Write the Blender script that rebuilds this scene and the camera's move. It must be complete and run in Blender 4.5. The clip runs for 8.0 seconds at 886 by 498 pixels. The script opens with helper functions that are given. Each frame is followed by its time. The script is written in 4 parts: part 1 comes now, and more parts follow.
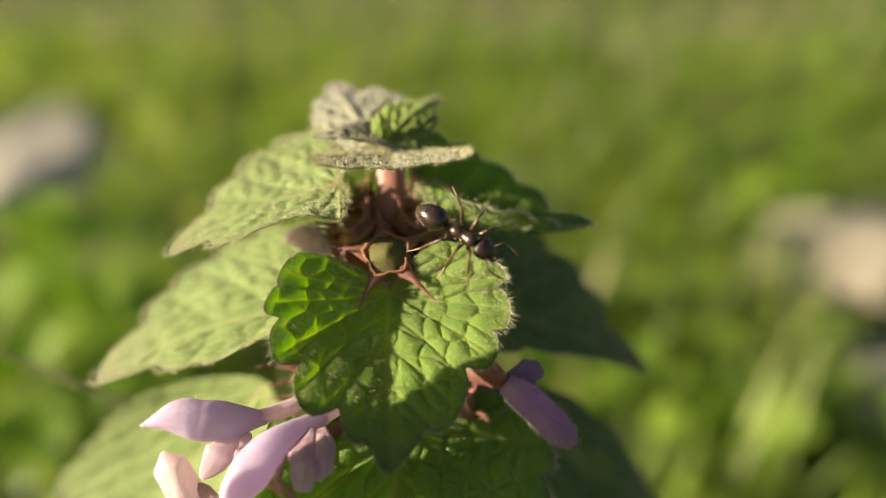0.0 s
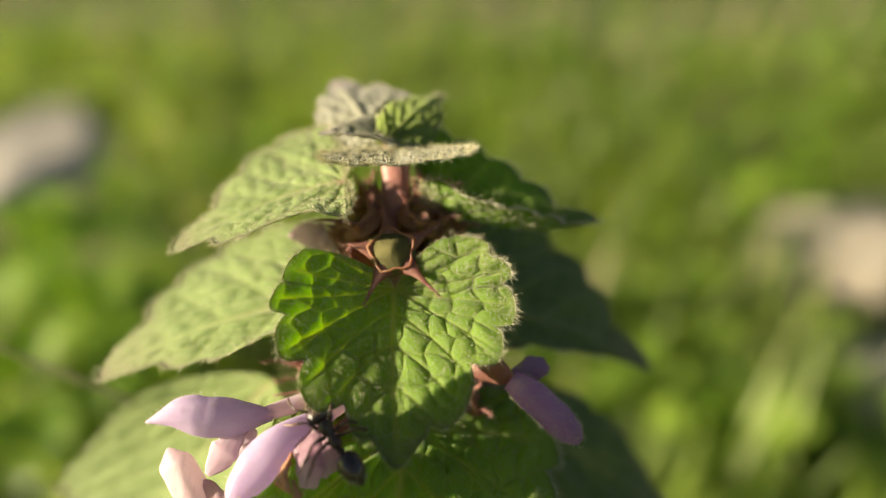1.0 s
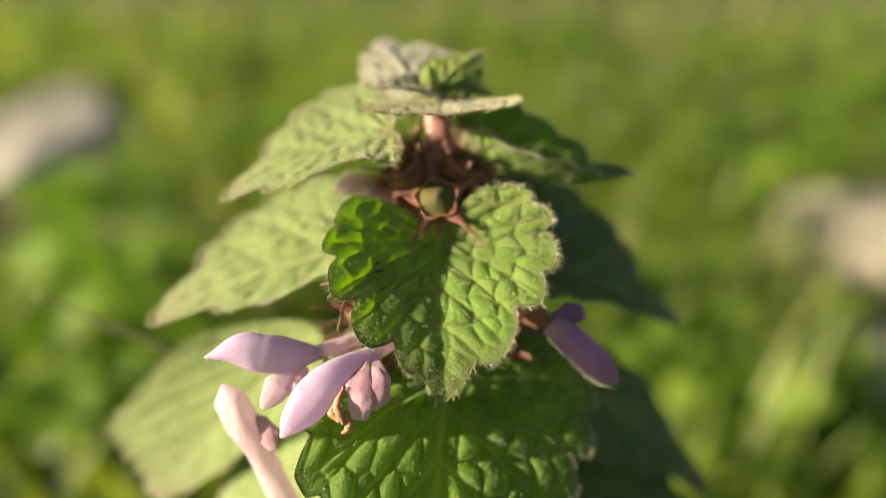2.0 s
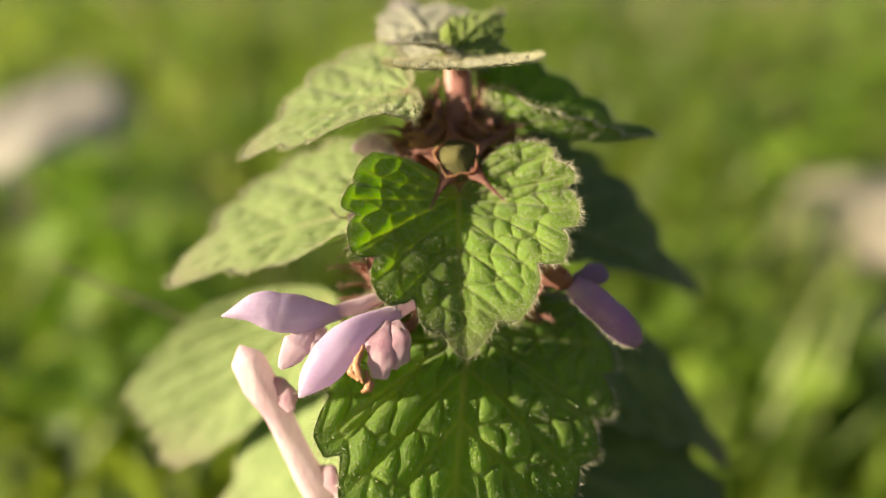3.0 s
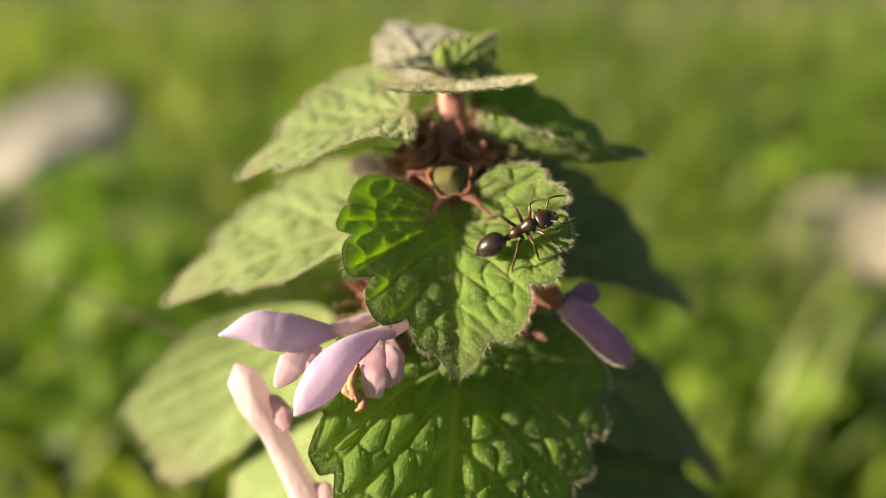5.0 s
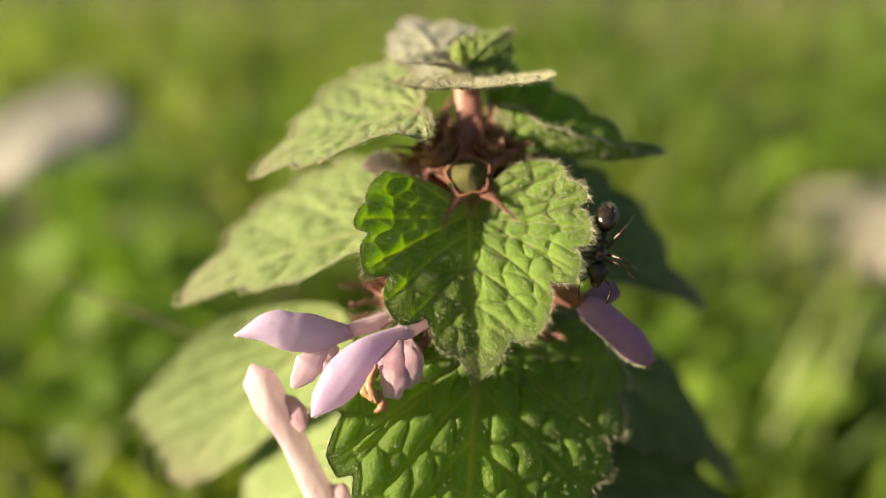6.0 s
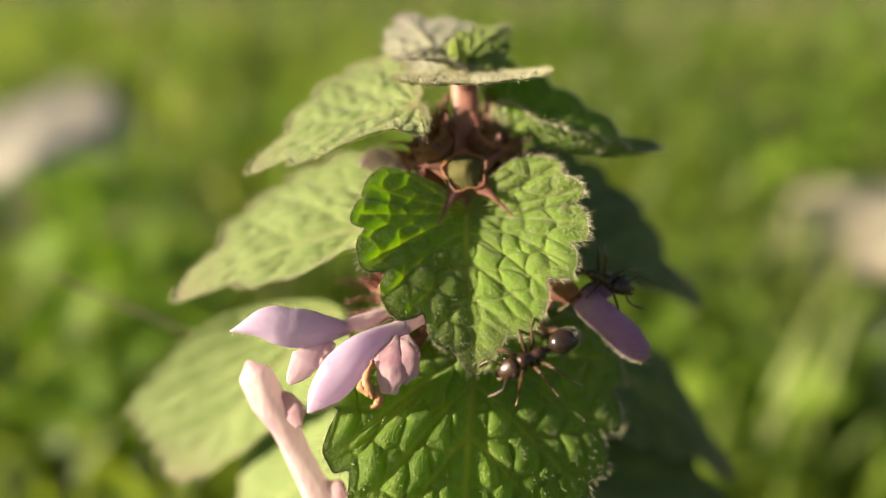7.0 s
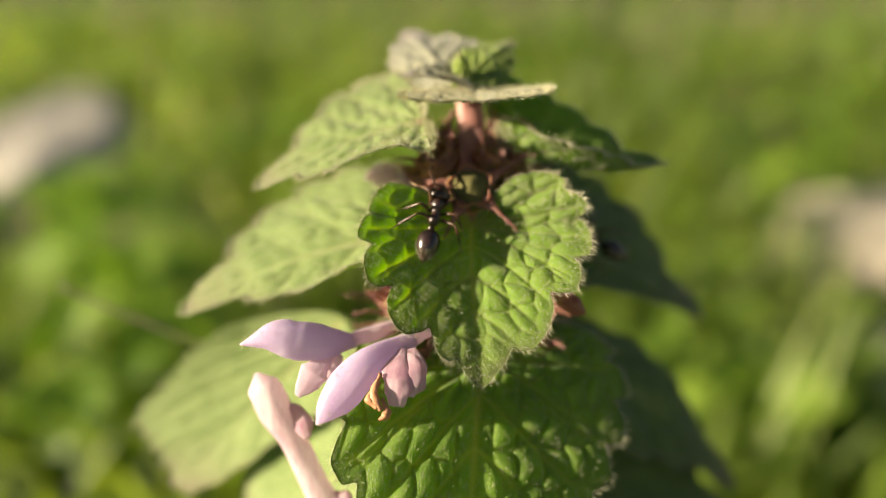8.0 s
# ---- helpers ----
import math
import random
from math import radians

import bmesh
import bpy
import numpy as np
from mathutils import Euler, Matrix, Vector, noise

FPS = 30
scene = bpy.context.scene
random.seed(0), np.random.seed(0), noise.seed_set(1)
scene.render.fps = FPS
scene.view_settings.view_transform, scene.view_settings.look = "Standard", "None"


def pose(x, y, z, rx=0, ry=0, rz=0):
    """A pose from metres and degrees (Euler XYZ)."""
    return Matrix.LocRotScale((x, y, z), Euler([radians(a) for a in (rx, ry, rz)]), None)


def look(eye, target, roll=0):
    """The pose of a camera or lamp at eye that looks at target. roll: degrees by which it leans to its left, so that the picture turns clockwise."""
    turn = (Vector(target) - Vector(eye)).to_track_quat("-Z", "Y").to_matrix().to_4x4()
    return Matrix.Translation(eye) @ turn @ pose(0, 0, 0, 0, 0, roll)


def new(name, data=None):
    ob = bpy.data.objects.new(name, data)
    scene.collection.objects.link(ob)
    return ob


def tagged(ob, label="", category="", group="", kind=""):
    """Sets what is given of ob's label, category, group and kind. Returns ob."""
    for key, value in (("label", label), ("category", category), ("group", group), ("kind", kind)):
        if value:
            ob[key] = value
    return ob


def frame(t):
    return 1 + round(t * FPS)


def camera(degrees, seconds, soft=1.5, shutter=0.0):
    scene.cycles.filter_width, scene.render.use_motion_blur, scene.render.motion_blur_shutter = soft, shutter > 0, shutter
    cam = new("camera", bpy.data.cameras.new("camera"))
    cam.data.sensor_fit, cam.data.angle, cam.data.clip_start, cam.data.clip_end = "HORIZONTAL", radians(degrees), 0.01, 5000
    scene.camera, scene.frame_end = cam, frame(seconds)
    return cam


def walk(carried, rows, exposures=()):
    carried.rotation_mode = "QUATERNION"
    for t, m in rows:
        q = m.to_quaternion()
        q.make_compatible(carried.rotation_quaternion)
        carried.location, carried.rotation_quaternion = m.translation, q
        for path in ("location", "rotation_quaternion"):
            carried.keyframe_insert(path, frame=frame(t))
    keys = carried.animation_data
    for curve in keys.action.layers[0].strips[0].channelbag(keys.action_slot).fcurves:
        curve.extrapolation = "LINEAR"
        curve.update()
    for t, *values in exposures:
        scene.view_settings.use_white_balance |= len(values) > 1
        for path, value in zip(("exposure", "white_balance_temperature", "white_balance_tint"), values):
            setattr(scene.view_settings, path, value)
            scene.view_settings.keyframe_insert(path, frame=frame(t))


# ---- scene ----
# ---- camera: a phone held a hand's width from the flower head ----
EYE, TILT = 0.16, -28.0
SITE = pose(0, 0, EYE, TILT)  # x right, y ahead, z up as the first view has them
MM = 0.001
cam = camera(60.0, 8.0, soft=1.0)
# seconds, x, y, z in millimetres, yaw, pitch, roll in degrees
PATH = [
    (0, 0, 0, 0, -0, 0, 0),
    (0.5, -0.058, 0.097, -0.082, 0.132, -0.202, 0.102),
    (1, -0.376, 0.031, -0.1, -0, -0.155, 0.021),
    (1.5, -0.569, -0.49, -0.81, 0.074, -0.524, -0.072),
    (2, -3.038, -2.453, -3.035, 0.562, -1.132, -0.427),
    (2.2, -3.288, -2.453, -4.035, 0.562, -1.132, -0.427),
    (3.3, -4.048, -1.179, -5.457, 1.335, -1.915, -0.464),
    (3.5, -3.988, -1.179, -5.187, 1.335, -1.915, -0.464),
    (4, -3.811, -1.892, -4.57, 1.327, -1.359, -0.456),
    (4.5, -3.911, -2.54, -4.273, 1.19, -1.019, -0.468),
    (4.7, -3.441, -2.54, -4.513, 1.19, -1.019, -0.468),
    (5.8, -4.236, -1.528, -4.646, 1.098, -1.108, -0.399),
    (6, -4.896, -1.528, -4.766, 1.098, -1.108, -0.399),
    (6.5, -4.764, -1.12, -5.054, 1.063, -1.186, -0.435),
    (7, -4.923, -1.496, -5.073, 0.809, -1.108, -0.421),
    (7.5, -4.817, -2.089, -4.685, 1.017, -0.905, -0.454),
    (8, -5.458, -2.462, -4.391, 0.693, -0.727, -0.363),
]
walk(cam, [(t, SITE @ pose(x * MM, y * MM, z * MM, 90 + p, r, w)) for t, x, y, z, w, p, r in PATH],
     exposures=[(0.0, 1.74, 7650, 14), (8.0, 1.74, 7650, 14)])
cam.data.dof.use_dof = True
cam.data.dof.focus_distance = 0.0538
cam.data.dof.aperture_fstop = 8.8

# ---- world and sun ----
SUN_ELEV, SUN_FROM = 16.5, 258.5  # degrees; compass bearing of the sun, 0 ahead, 270 left
world = bpy.data.worlds.new("sky")
scene.world = world
world.use_nodes = True
wn = world.node_tree.nodes
sky = wn.new("ShaderNodeTexSky")
sky.sky_type, sky.sun_disc = "NISHITA", False
sky.sun_elevation, sky.sun_rotation = radians(SUN_ELEV), radians(SUN_FROM)
world.node_tree.links.new(sky.outputs[0], wn["Background"].inputs[0])
wn["Background"].inputs[1].default_value = 0.035
sun_data = bpy.data.lights.new("sun", "SUN")
sun_data.energy, sun_data.angle, sun_data.color = 5.0, radians(0.55), (1.0, 0.93, 0.78)
sun = new("sun", sun_data)
_e, _a = radians(SUN_ELEV), radians(SUN_FROM)
SUN_DIR = Vector((math.sin(_a) * math.cos(_e), math.cos(_a) * math.cos(_e), math.sin(_e)))
sun.matrix_world = look(SUN_DIR * 3, (0, 0, 0))


# ---- materials ----
def nodes_of(name):
    m = bpy.data.materials.new(name)
    m.use_nodes = True
    n, l = m.node_tree.nodes, m.node_tree.links
    return m, n, l, n["Principled BSDF"]


def ramp(n, l, src, stops):
    r = n.new("ShaderNodeValToRGB")
    while len(r.color_ramp.elements) < len(stops):
        r.color_ramp.elements.new(0.5)
    for e, (pos, col) in zip(r.color_ramp.elements, stops):
        e.position, e.color = pos, (*col, 1)
    l.new(src, r.inputs[0])
    return r.outputs[0]


def noise_of(n, l, scale, detail=3.0, rough=0.55, coords=None):
    t = n.new("ShaderNodeTexNoise")
    t.inputs["Scale"].default_value, t.inputs["Detail"].default_value, t.inputs["Roughness"].default_value = scale, detail, rough
    if coords is None:
        coords = n.new("ShaderNodeTexCoord").outputs["Object"]
    l.new(coords, t.inputs["Vector"])
    return t.outputs["Fac"]


def mix(n, l, a, b, fac, kind="MIX"):
    m = n.new("ShaderNodeMix")
    m.data_type, m.blend_type = "RGBA", kind
    for sock, val in ((0, fac), (6, a), (7, b)):
        if isinstance(val, (float, int)):
            m.inputs[sock].default_value = val
        elif isinstance(val, tuple):
            m.inputs[sock].default_value = (*val, 1)
        else:
            l.new(val, m.inputs[sock])
    return m.outputs[2]


def scaled(n, l, a, k, op="MULTIPLY"):
    m = n.new("ShaderNodeMath")
    m.operation = op
    l.new(a, m.inputs[0])
    if isinstance(k, (float, int)):
        m.inputs[1].default_value = k
    else:
        l.new(k, m.inputs[1])
    return m.outputs[0]


def bumped(n, l, b, height, strength, dist):
    k = n.new("ShaderNodeBump")
    k.inputs["Strength"].default_value, k.inputs["Distance"].default_value = strength, dist
    l.new(height, k.inputs["Height"])
    l.new(k.outputs[0], b.inputs["Normal"])
    return k


def thin(m, n, l, b, colour, share):
    """Lets part of the light through, as leaves and petals do."""
    t = n.new("ShaderNodeBsdfTranslucent")
    if isinstance(colour, tuple):
        t.inputs[0].default_value = (*colour, 1)
    else:
        l.new(colour, t.inputs[0])
    s = n.new("ShaderNodeMixShader")
    s.inputs[0].default_value = share
    l.new(b.outputs[0], s.inputs[1])
    l.new(t.outputs[0], s.inputs[2])
    l.new(s.outputs[0], n["Material Output"].inputs[0])


def leaf_material(name, dark, light, vein, margin, through_colour, share=0.38, rough=0.5, sheen=0.25):
    m, n, l, b = nodes_of(name)
    at = n.new("ShaderNodeAttribute")
    at.attribute_name = "vein"
    ed = n.new("ShaderNodeAttribute")
    ed.attribute_name = "margin"
    big = noise_of(n, l, 260, 3)
    fine = noise_of(n, l, 7500, 2, 0.6)
    body = ramp(n, l, big, [(0.3, dark), (0.7, light)])
    body = mix(n, l, body, ramp(n, l, fine, [(0.32, (0.25, 0.27, 0.22)), (0.5, (0.48, 0.5, 0.45)), (0.7, (0.85, 0.86, 0.78))]), 0.6, "OVERLAY")
    body = mix(n, l, body, vein, scaled(n, l, at.outputs["Fac"], 0.7))
    mr = n.new("ShaderNodeAttribute")
    mr.attribute_name = "midrib"
    body = mix(n, l, body, (0.3, 0.15, 0.1), scaled(n, l, mr.outputs["Fac"], 0.6))
    ragged = scaled(n, l, ed.outputs["Fac"], scaled(n, l, noise_of(n, l, 900, 3), 1.0))
    body = mix(n, l, body, margin, ragged)
    l.new(body, b.inputs["Base Color"])
    l.new(ramp(n, l, fine, [(0.35, (rough + 0.12,) * 3), (0.7, (rough - 0.12,) * 3)]), b.inputs["Roughness"])
    b.inputs["Specular IOR Level"].default_value = 0.3
    b.inputs["Sheen Weight"].default_value, b.inputs["Sheen Roughness"].default_value = sheen, 0.45
    grain = n.new("ShaderNodeTexVoronoi")
    grain.inputs["Scale"].default_value = 6500
    l.new(n.new("ShaderNodeTexCoord").outputs["Object"], grain.inputs["Vector"])
    bumped(n, l, b, scaled(n, l, grain.outputs["Distance"], fine, "ADD"), 0.7, 0.0001)
    glow = mix(n, l, through_colour, (0.85, 0.95, 0.16), scaled(n, l, at.outputs["Fac"], 0.9))
    glow = mix(n, l, glow, (0.12, 0.05, 0.03), ragged)
    thin(m, n, l, b, glow, share)
    return m


LEAF = leaf_material("nettle_leaf", (0.072, 0.135, 0.015), (0.17, 0.265, 0.038), (0.2, 0.28, 0.05), (0.1, 0.08, 0.055), (0.48, 0.76, 0.035), 0.5, 0.5, 0.3)
# darker, less translucent copy of the leaf; its colour stands in for shade
LEAF_SHADED = leaf_material("shaded_leaf", (0.05, 0.088, 0.024), (0.095, 0.14, 0.045), (0.12, 0.165, 0.06), (0.2, 0.15, 0.11), (0.3, 0.45, 0.05), 0.12, 0.72, 0.08)
LEAF_TOP = leaf_material("young_leaf", (0.19, 0.19, 0.14), (0.29, 0.28, 0.23), (0.31, 0.31, 0.23), (0.22, 0.13, 0.15), (0.3, 0.42, 0.06), 0.3, 0.6)
LEAF_YOUNG = leaf_material("bud_leaf", (0.15, 0.22, 0.03), (0.25, 0.32, 0.06), (0.28, 0.34, 0.1), (0.26, 0.2, 0.14), (0.35, 0.55, 0.04), 0.38, 0.5)
# paler copy for leaves in the sun; part of their brightness is painted here
LEAF_PALE = leaf_material("sunlit_pale_leaf", (0.15, 0.21, 0.06), (0.225, 0.29, 0.105), (0.26, 0.33, 0.13), (0.24, 0.17, 0.13), (0.28, 0.52, 0.04), 0.36, 0.55)


def plain(name, stops, scale=500, rough=0.5, share=0.0, glow=(0.5, 0.5, 0.5), bump=0.0, spec=0.5, grain=4000):
    m, n, l, b = nodes_of(name)
    l.new(ramp(n, l, noise_of(n, l, scale, 4), stops), b.inputs["Base Color"])
    b.inputs["Roughness"].default_value, b.inputs["Specular IOR Level"].default_value = rough, spec
    if bump:
        bumped(n, l, b, noise_of(n, l, grain, 3), bump, 0.4 / grain)
    if share:
        thin(m, n, l, b, glow, share)
    return m


HAIR = plain("plant_hair", [(0.3, (0.5, 0.48, 0.32)), (0.7, (0.66, 0.64, 0.46))], 900, 0.4, 0.4, (0.7, 0.7, 0.48))
HAIR_RED = plain("red_hair", [(0.3, (0.42, 0.2, 0.18)), (0.7, (0.6, 0.36, 0.32))], 900, 0.4, 0.3, (0.6, 0.3, 0.25))
STEM = plain("stem_skin", [(0.3, (0.38, 0.17, 0.14)), (0.7, (0.5, 0.29, 0.23))], 400, 0.5, 0.25, (0.6, 0.3, 0.2), 0.3)
CALYX = plain("calyx_skin", [(0.3, (0.25, 0.11, 0.07)), (0.5, (0.3, 0.16, 0.085)), (0.7, (0.31, 0.24, 0.095))], 420, 0.55, 0.45, (0.72, 0.34, 0.12), 0.6)
THROAT = plain("calyx_throat", [(0.3, (0.07, 0.065, 0.016)), (0.7, (0.13, 0.12, 0.035))], 600, 0.9, 0.2, (0.3, 0.25, 0.04), 0.4)
SEPAL = plain("sepal_skin", [(0.3, (0.19, 0.075, 0.06)), (0.7, (0.28, 0.14, 0.1))], 700, 0.55, 0.35, (0.6, 0.25, 0.18), 0.5)


def petal_material(name, shade, body, pale, glow, lines=0.3):
    m, n, l, b = nodes_of(name)
    base = ramp(n, l, noise_of(n, l, 260, 3), [(0.3, shade), (0.5, body), (0.72, pale)])
    st = n.new("ShaderNodeMapping")
    st.inputs["Scale"].default_value = (1.0, 1.0, 0.22)
    st.inputs["Rotation"].default_value = (0.0, 0.7, 0.0)
    l.new(n.new("ShaderNodeTexCoord").outputs["Object"], st.inputs["Vector"])
    streak = noise_of(n, l, 1900, 3, 0.6, st.outputs["Vector"])
    base = mix(n, l, base, shade, scaled(n, l, ramp(n, l, streak, [(0.45, (0, 0, 0)), (0.7, (1, 1, 1))]), lines))
    base = mix(n, l, base, pale, scaled(n, l, ramp(n, l, noise_of(n, l, 5200, 2), [(0.55, (0, 0, 0)), (0.7, (1, 1, 1))]), 0.3))
    l.new(base, b.inputs["Base Color"])
    b.inputs["Roughness"].default_value = 0.55
    b.inputs["Specular IOR Level"].default_value = 0.4
    b.inputs["Sheen Weight"].default_value = 0.15
    bumped(n, l, b, scaled(n, l, streak, noise_of(n, l, 4200, 2), "ADD"), 0.22, 0.0001)
    thin(m, n, l, b, glow, 0.5)
    return m


PETAL = petal_material("petal", (0.47, 0.36, 0.52), (0.6, 0.49, 0.65), (0.76, 0.68, 0.78), (0.78, 0.6, 0.82))
PETAL_DEEP = petal_material("deep_petal", (0.25, 0.13, 0.27), (0.37, 0.23, 0.4), (0.5, 0.37, 0.53), (0.48, 0.27, 0.5))
PETAL_PINK = petal_material("pale_petal", (0.52, 0.36, 0.44), (0.66, 0.52, 0.59), (0.78, 0.68, 0.71), (0.8, 0.62, 0.68))
PETAL_WHITE = petal_material("white_petal", (0.5, 0.3, 0.38), (0.72, 0.59, 0.62), (0.86, 0.81, 0.79), (0.86, 0.74, 0.75), 0.9)
PETAL_STREAK = petal_material("streaked_petal", (0.42, 0.2, 0.28), (0.64, 0.48, 0.52), (0.8, 0.72, 0.7), (0.8, 0.62, 0.66), 1.0)
STAMEN = plain("stamen", [(0.3, (0.4, 0.15, 0.07)), (0.7, (0.54, 0.3, 0.16))], 1500, 0.5, 0.2, (0.7, 0.3, 0.1), 0.4)
CHITIN = plain("ant_cuticle", [(0.3, (0.011, 0.007, 0.006)), (0.7, (0.028, 0.015, 0.012))], 1500, 0.24, 0, bump=0.25, spec=0.6, grain=9000)
CHITIN_BROWN = plain("ant_brown_cuticle", [(0.3, (0.014, 0.007, 0.005)), (0.7, (0.036, 0.016, 0.01))], 1800, 0.36, 0, bump=0.35, spec=0.5, grain=9000)
ANT_LEG = plain("ant_leg_cuticle", [(0.3, (0.03, 0.014, 0.009)), (0.7, (0.09, 0.042, 0.022))], 1500, 0.35, 0, bump=0.3, grain=9000)
ANT_FOOT = plain("ant_foot", [(0.3, (0.2, 0.13, 0.08)), (0.7, (0.3, 0.21, 0.13))], 1500, 0.4)
GRASS = plain("grass_blade", [(0.25, (0.045, 0.09, 0.012)), (0.55, (0.115, 0.175, 0.024)), (0.8, (0.21, 0.245, 0.055))], 14, 0.5, 0.45, (0.34, 0.47, 0.04))
GRASS_DRY = plain("dry_blade", [(0.3, (0.3, 0.27, 0.12)), (0.7, (0.42, 0.37, 0.2))], 30, 0.6, 0.3, (0.4, 0.36, 0.15))
GRASS_PALE = plain("pale_blade", [(0.3, (0.18, 0.23, 0.07)), (0.7, (0.27, 0.31, 0.11))], 60, 0.5, 0.4, (0.36, 0.5, 0.1))
WEED = plain("weed_leaf", [(0.3, (0.09, 0.165, 0.016)), (0.7, (0.19, 0.28, 0.035))], 40, 0.5, 0.45, (0.32, 0.55, 0.04))
CHALK = plain("chalky_stone", [(0.3, (0.27, 0.25, 0.2)), (0.7, (0.4, 0.375, 0.31))], 60, 0.85, 0, bump=0.5, grain=300)
STONE = plain("pale_stone", [(0.3, (0.26, 0.23, 0.17)), (0.7, (0.4, 0.36, 0.28))], 60, 0.8, 0, bump=0.5, grain=300)
TWIG = plain("stalk_skin", [(0.3, (0.075, 0.06, 0.035)), (0.7, (0.14, 0.115, 0.06))], 300, 0.7, 0, bump=0.4, grain=1500)


def soil_material():
    m, n, l, b = nodes_of("mossy_soil")
    patch = noise_of(n, l, 9, 4)
    fine = noise_of(n, l, 160, 5)
    moss = ramp(n, l, fine, [(0.3, (0.036, 0.062, 0.006)), (0.7, (0.09, 0.122, 0.015))])
    dirt = ramp(n, l, fine, [(0.3, (0.07, 0.055, 0.03)), (0.7, (0.2, 0.165, 0.1))])
    l.new(mix(n, l, moss, dirt, ramp(n, l, patch, [(0.5, (0, 0, 0)), (0.66, (1, 1, 1))])), b.inputs["Base Color"])
    b.inputs["Roughness"].default_value = 0.9
    bumped(n, l, b, fine, 0.8, 0.004)
    return m


SOIL = soil_material()


# ---- mesh helpers ----
def mesh_object(name, verts, faces, material, parent=None, label="", smooth=True, attrs=None, second=None):
    me = bpy.data.meshes.new(name)
    me.from_pydata([tuple(v) for v in verts], [], [tuple(f) for f in faces])
    me.materials.append(material)
    for key, vals in (attrs or {}).items():
        me.attributes.new(key, "FLOAT", "POINT").data.foreach_set("value", np.asarray(vals, np.float32))
    if second:
        me.materials.append(second[0])
        me.polygons.foreach_set("material_index", [int(i >= second[1]) for i in range(len(me.polygons))])
    if smooth:
        me.polygons.foreach_set("use_smooth", [True] * len(me.polygons))
    me.update()
    ob = new(name, me)
    ob.parent = parent
    return tagged(ob, label)


def unit(v):
    v = np.asarray(v, float)
    return v / max(np.linalg.norm(v), 1e-12)


def curve_points(pts, count):
    """A smooth line (Catmull-Rom) through a few points."""
    p = np.asarray(pts, float)
    p = np.vstack([2 * p[0] - p[1], p, 2 * p[-1] - p[-2]])
    out = []
    for t in np.linspace(0, len(p) - 3 - 1e-9, count):
        k = int(t)
        u = t - k
        a, b, c, d = p[k:k + 4]
        out.append(0.5 * (2 * b + (c - a) * u + (2 * a - 5 * b + 4 * c - d) * u * u + (3 * b - a - 3 * c + d) * u ** 3))
    return np.array(out)


def loft(pts, radii, sides=10, rings=16, squash=1.0, flat=(0, 0, 1), power=2.0, wob=0.0, seed=0, lump=0.0):
    """A closed skin round a smooth line. radii are spread evenly along it; squash thins it along flat; power above 2 squares it."""
    line = curve_points(pts, rings)
    rad = np.interp(np.linspace(0, 1, rings), np.linspace(0, 1, len(radii)), radii)
    rng = np.random.RandomState(seed)
    verts, faces = [], []
    tang = np.gradient(line, axis=0)
    for i in range(rings):
        t = unit(tang[i])
        n = np.asarray(flat, float)
        n = unit(n - t * (n @ t)) if abs(unit(n) @ t) < 0.98 else unit(np.cross(t, (1, 0.3, 0.1)))
        s = np.cross(t, n)
        for k in range(sides):
            a = 2 * math.pi * k / sides
            c, d = math.cos(a), math.sin(a)
            q = (abs(c) ** power + abs(d) ** power) ** (-1 / power)
            r = rad[i] * q * (1 + wob * rng.uniform(-1, 1) + lump * noise.noise(Vector((c * 1.3 + seed, d * 1.3, i * 5.0 / rings))))
            verts.append(line[i] + s * c * r + n * d * r * squash)
    for i in range(rings - 1):
        for k in range(sides):
            k2 = (k + 1) % sides
            faces.append((i * sides + k, i * sides + k2, (i + 1) * sides + k2, (i + 1) * sides + k))
    verts += [line[0], line[-1]]
    a, b = len(verts) - 2, len(verts) - 1
    for k in range(sides):
        k2 = (k + 1) % sides
        faces.append((a, k2, k))
        faces.append((b, (rings - 1) * sides + k, (rings - 1) * sides + k2))
    return np.array(verts), faces


def joined(pieces):
    verts, faces, base = [], [], 0
    for v, f in pieces:
        verts.append(np.asarray(v))
        faces += [tuple(i + base for i in q) for q in f]
        base += len(v)
    return np.vstack(verts), faces


def hair_mesh(roots, ways, lengths, radius, rng):
    """Fine bent hairs, each a three-sided taper."""
    verts, faces = [], []
    for p, w, ln in zip(roots, ways, lengths):
        w = unit(w)
        s = unit(np.cross(w, rng.normal(size=3)))
        u = np.cross(w, s)
        bend = s * ln * rng.uniform(-0.3, 0.3)
        k = len(verts)
        for c, r, off in ((p, radius, 0), (p + w * ln * 0.55 + bend * 0.3, radius * 0.75, 1)):
            for a in (0, 2.1, 4.2):
                verts.append(c + (s * math.cos(a) + u * math.sin(a)) * r)
        verts.append(p + w * ln + bend)
        for a in range(3):
            b = (a + 1) % 3
            faces += [(k + a, k + b, k + 3 + b, k + 3 + a), (k + 3 + a, k + 3 + b, k + 6)]
    return np.array(verts).reshape(-1, 3), faces


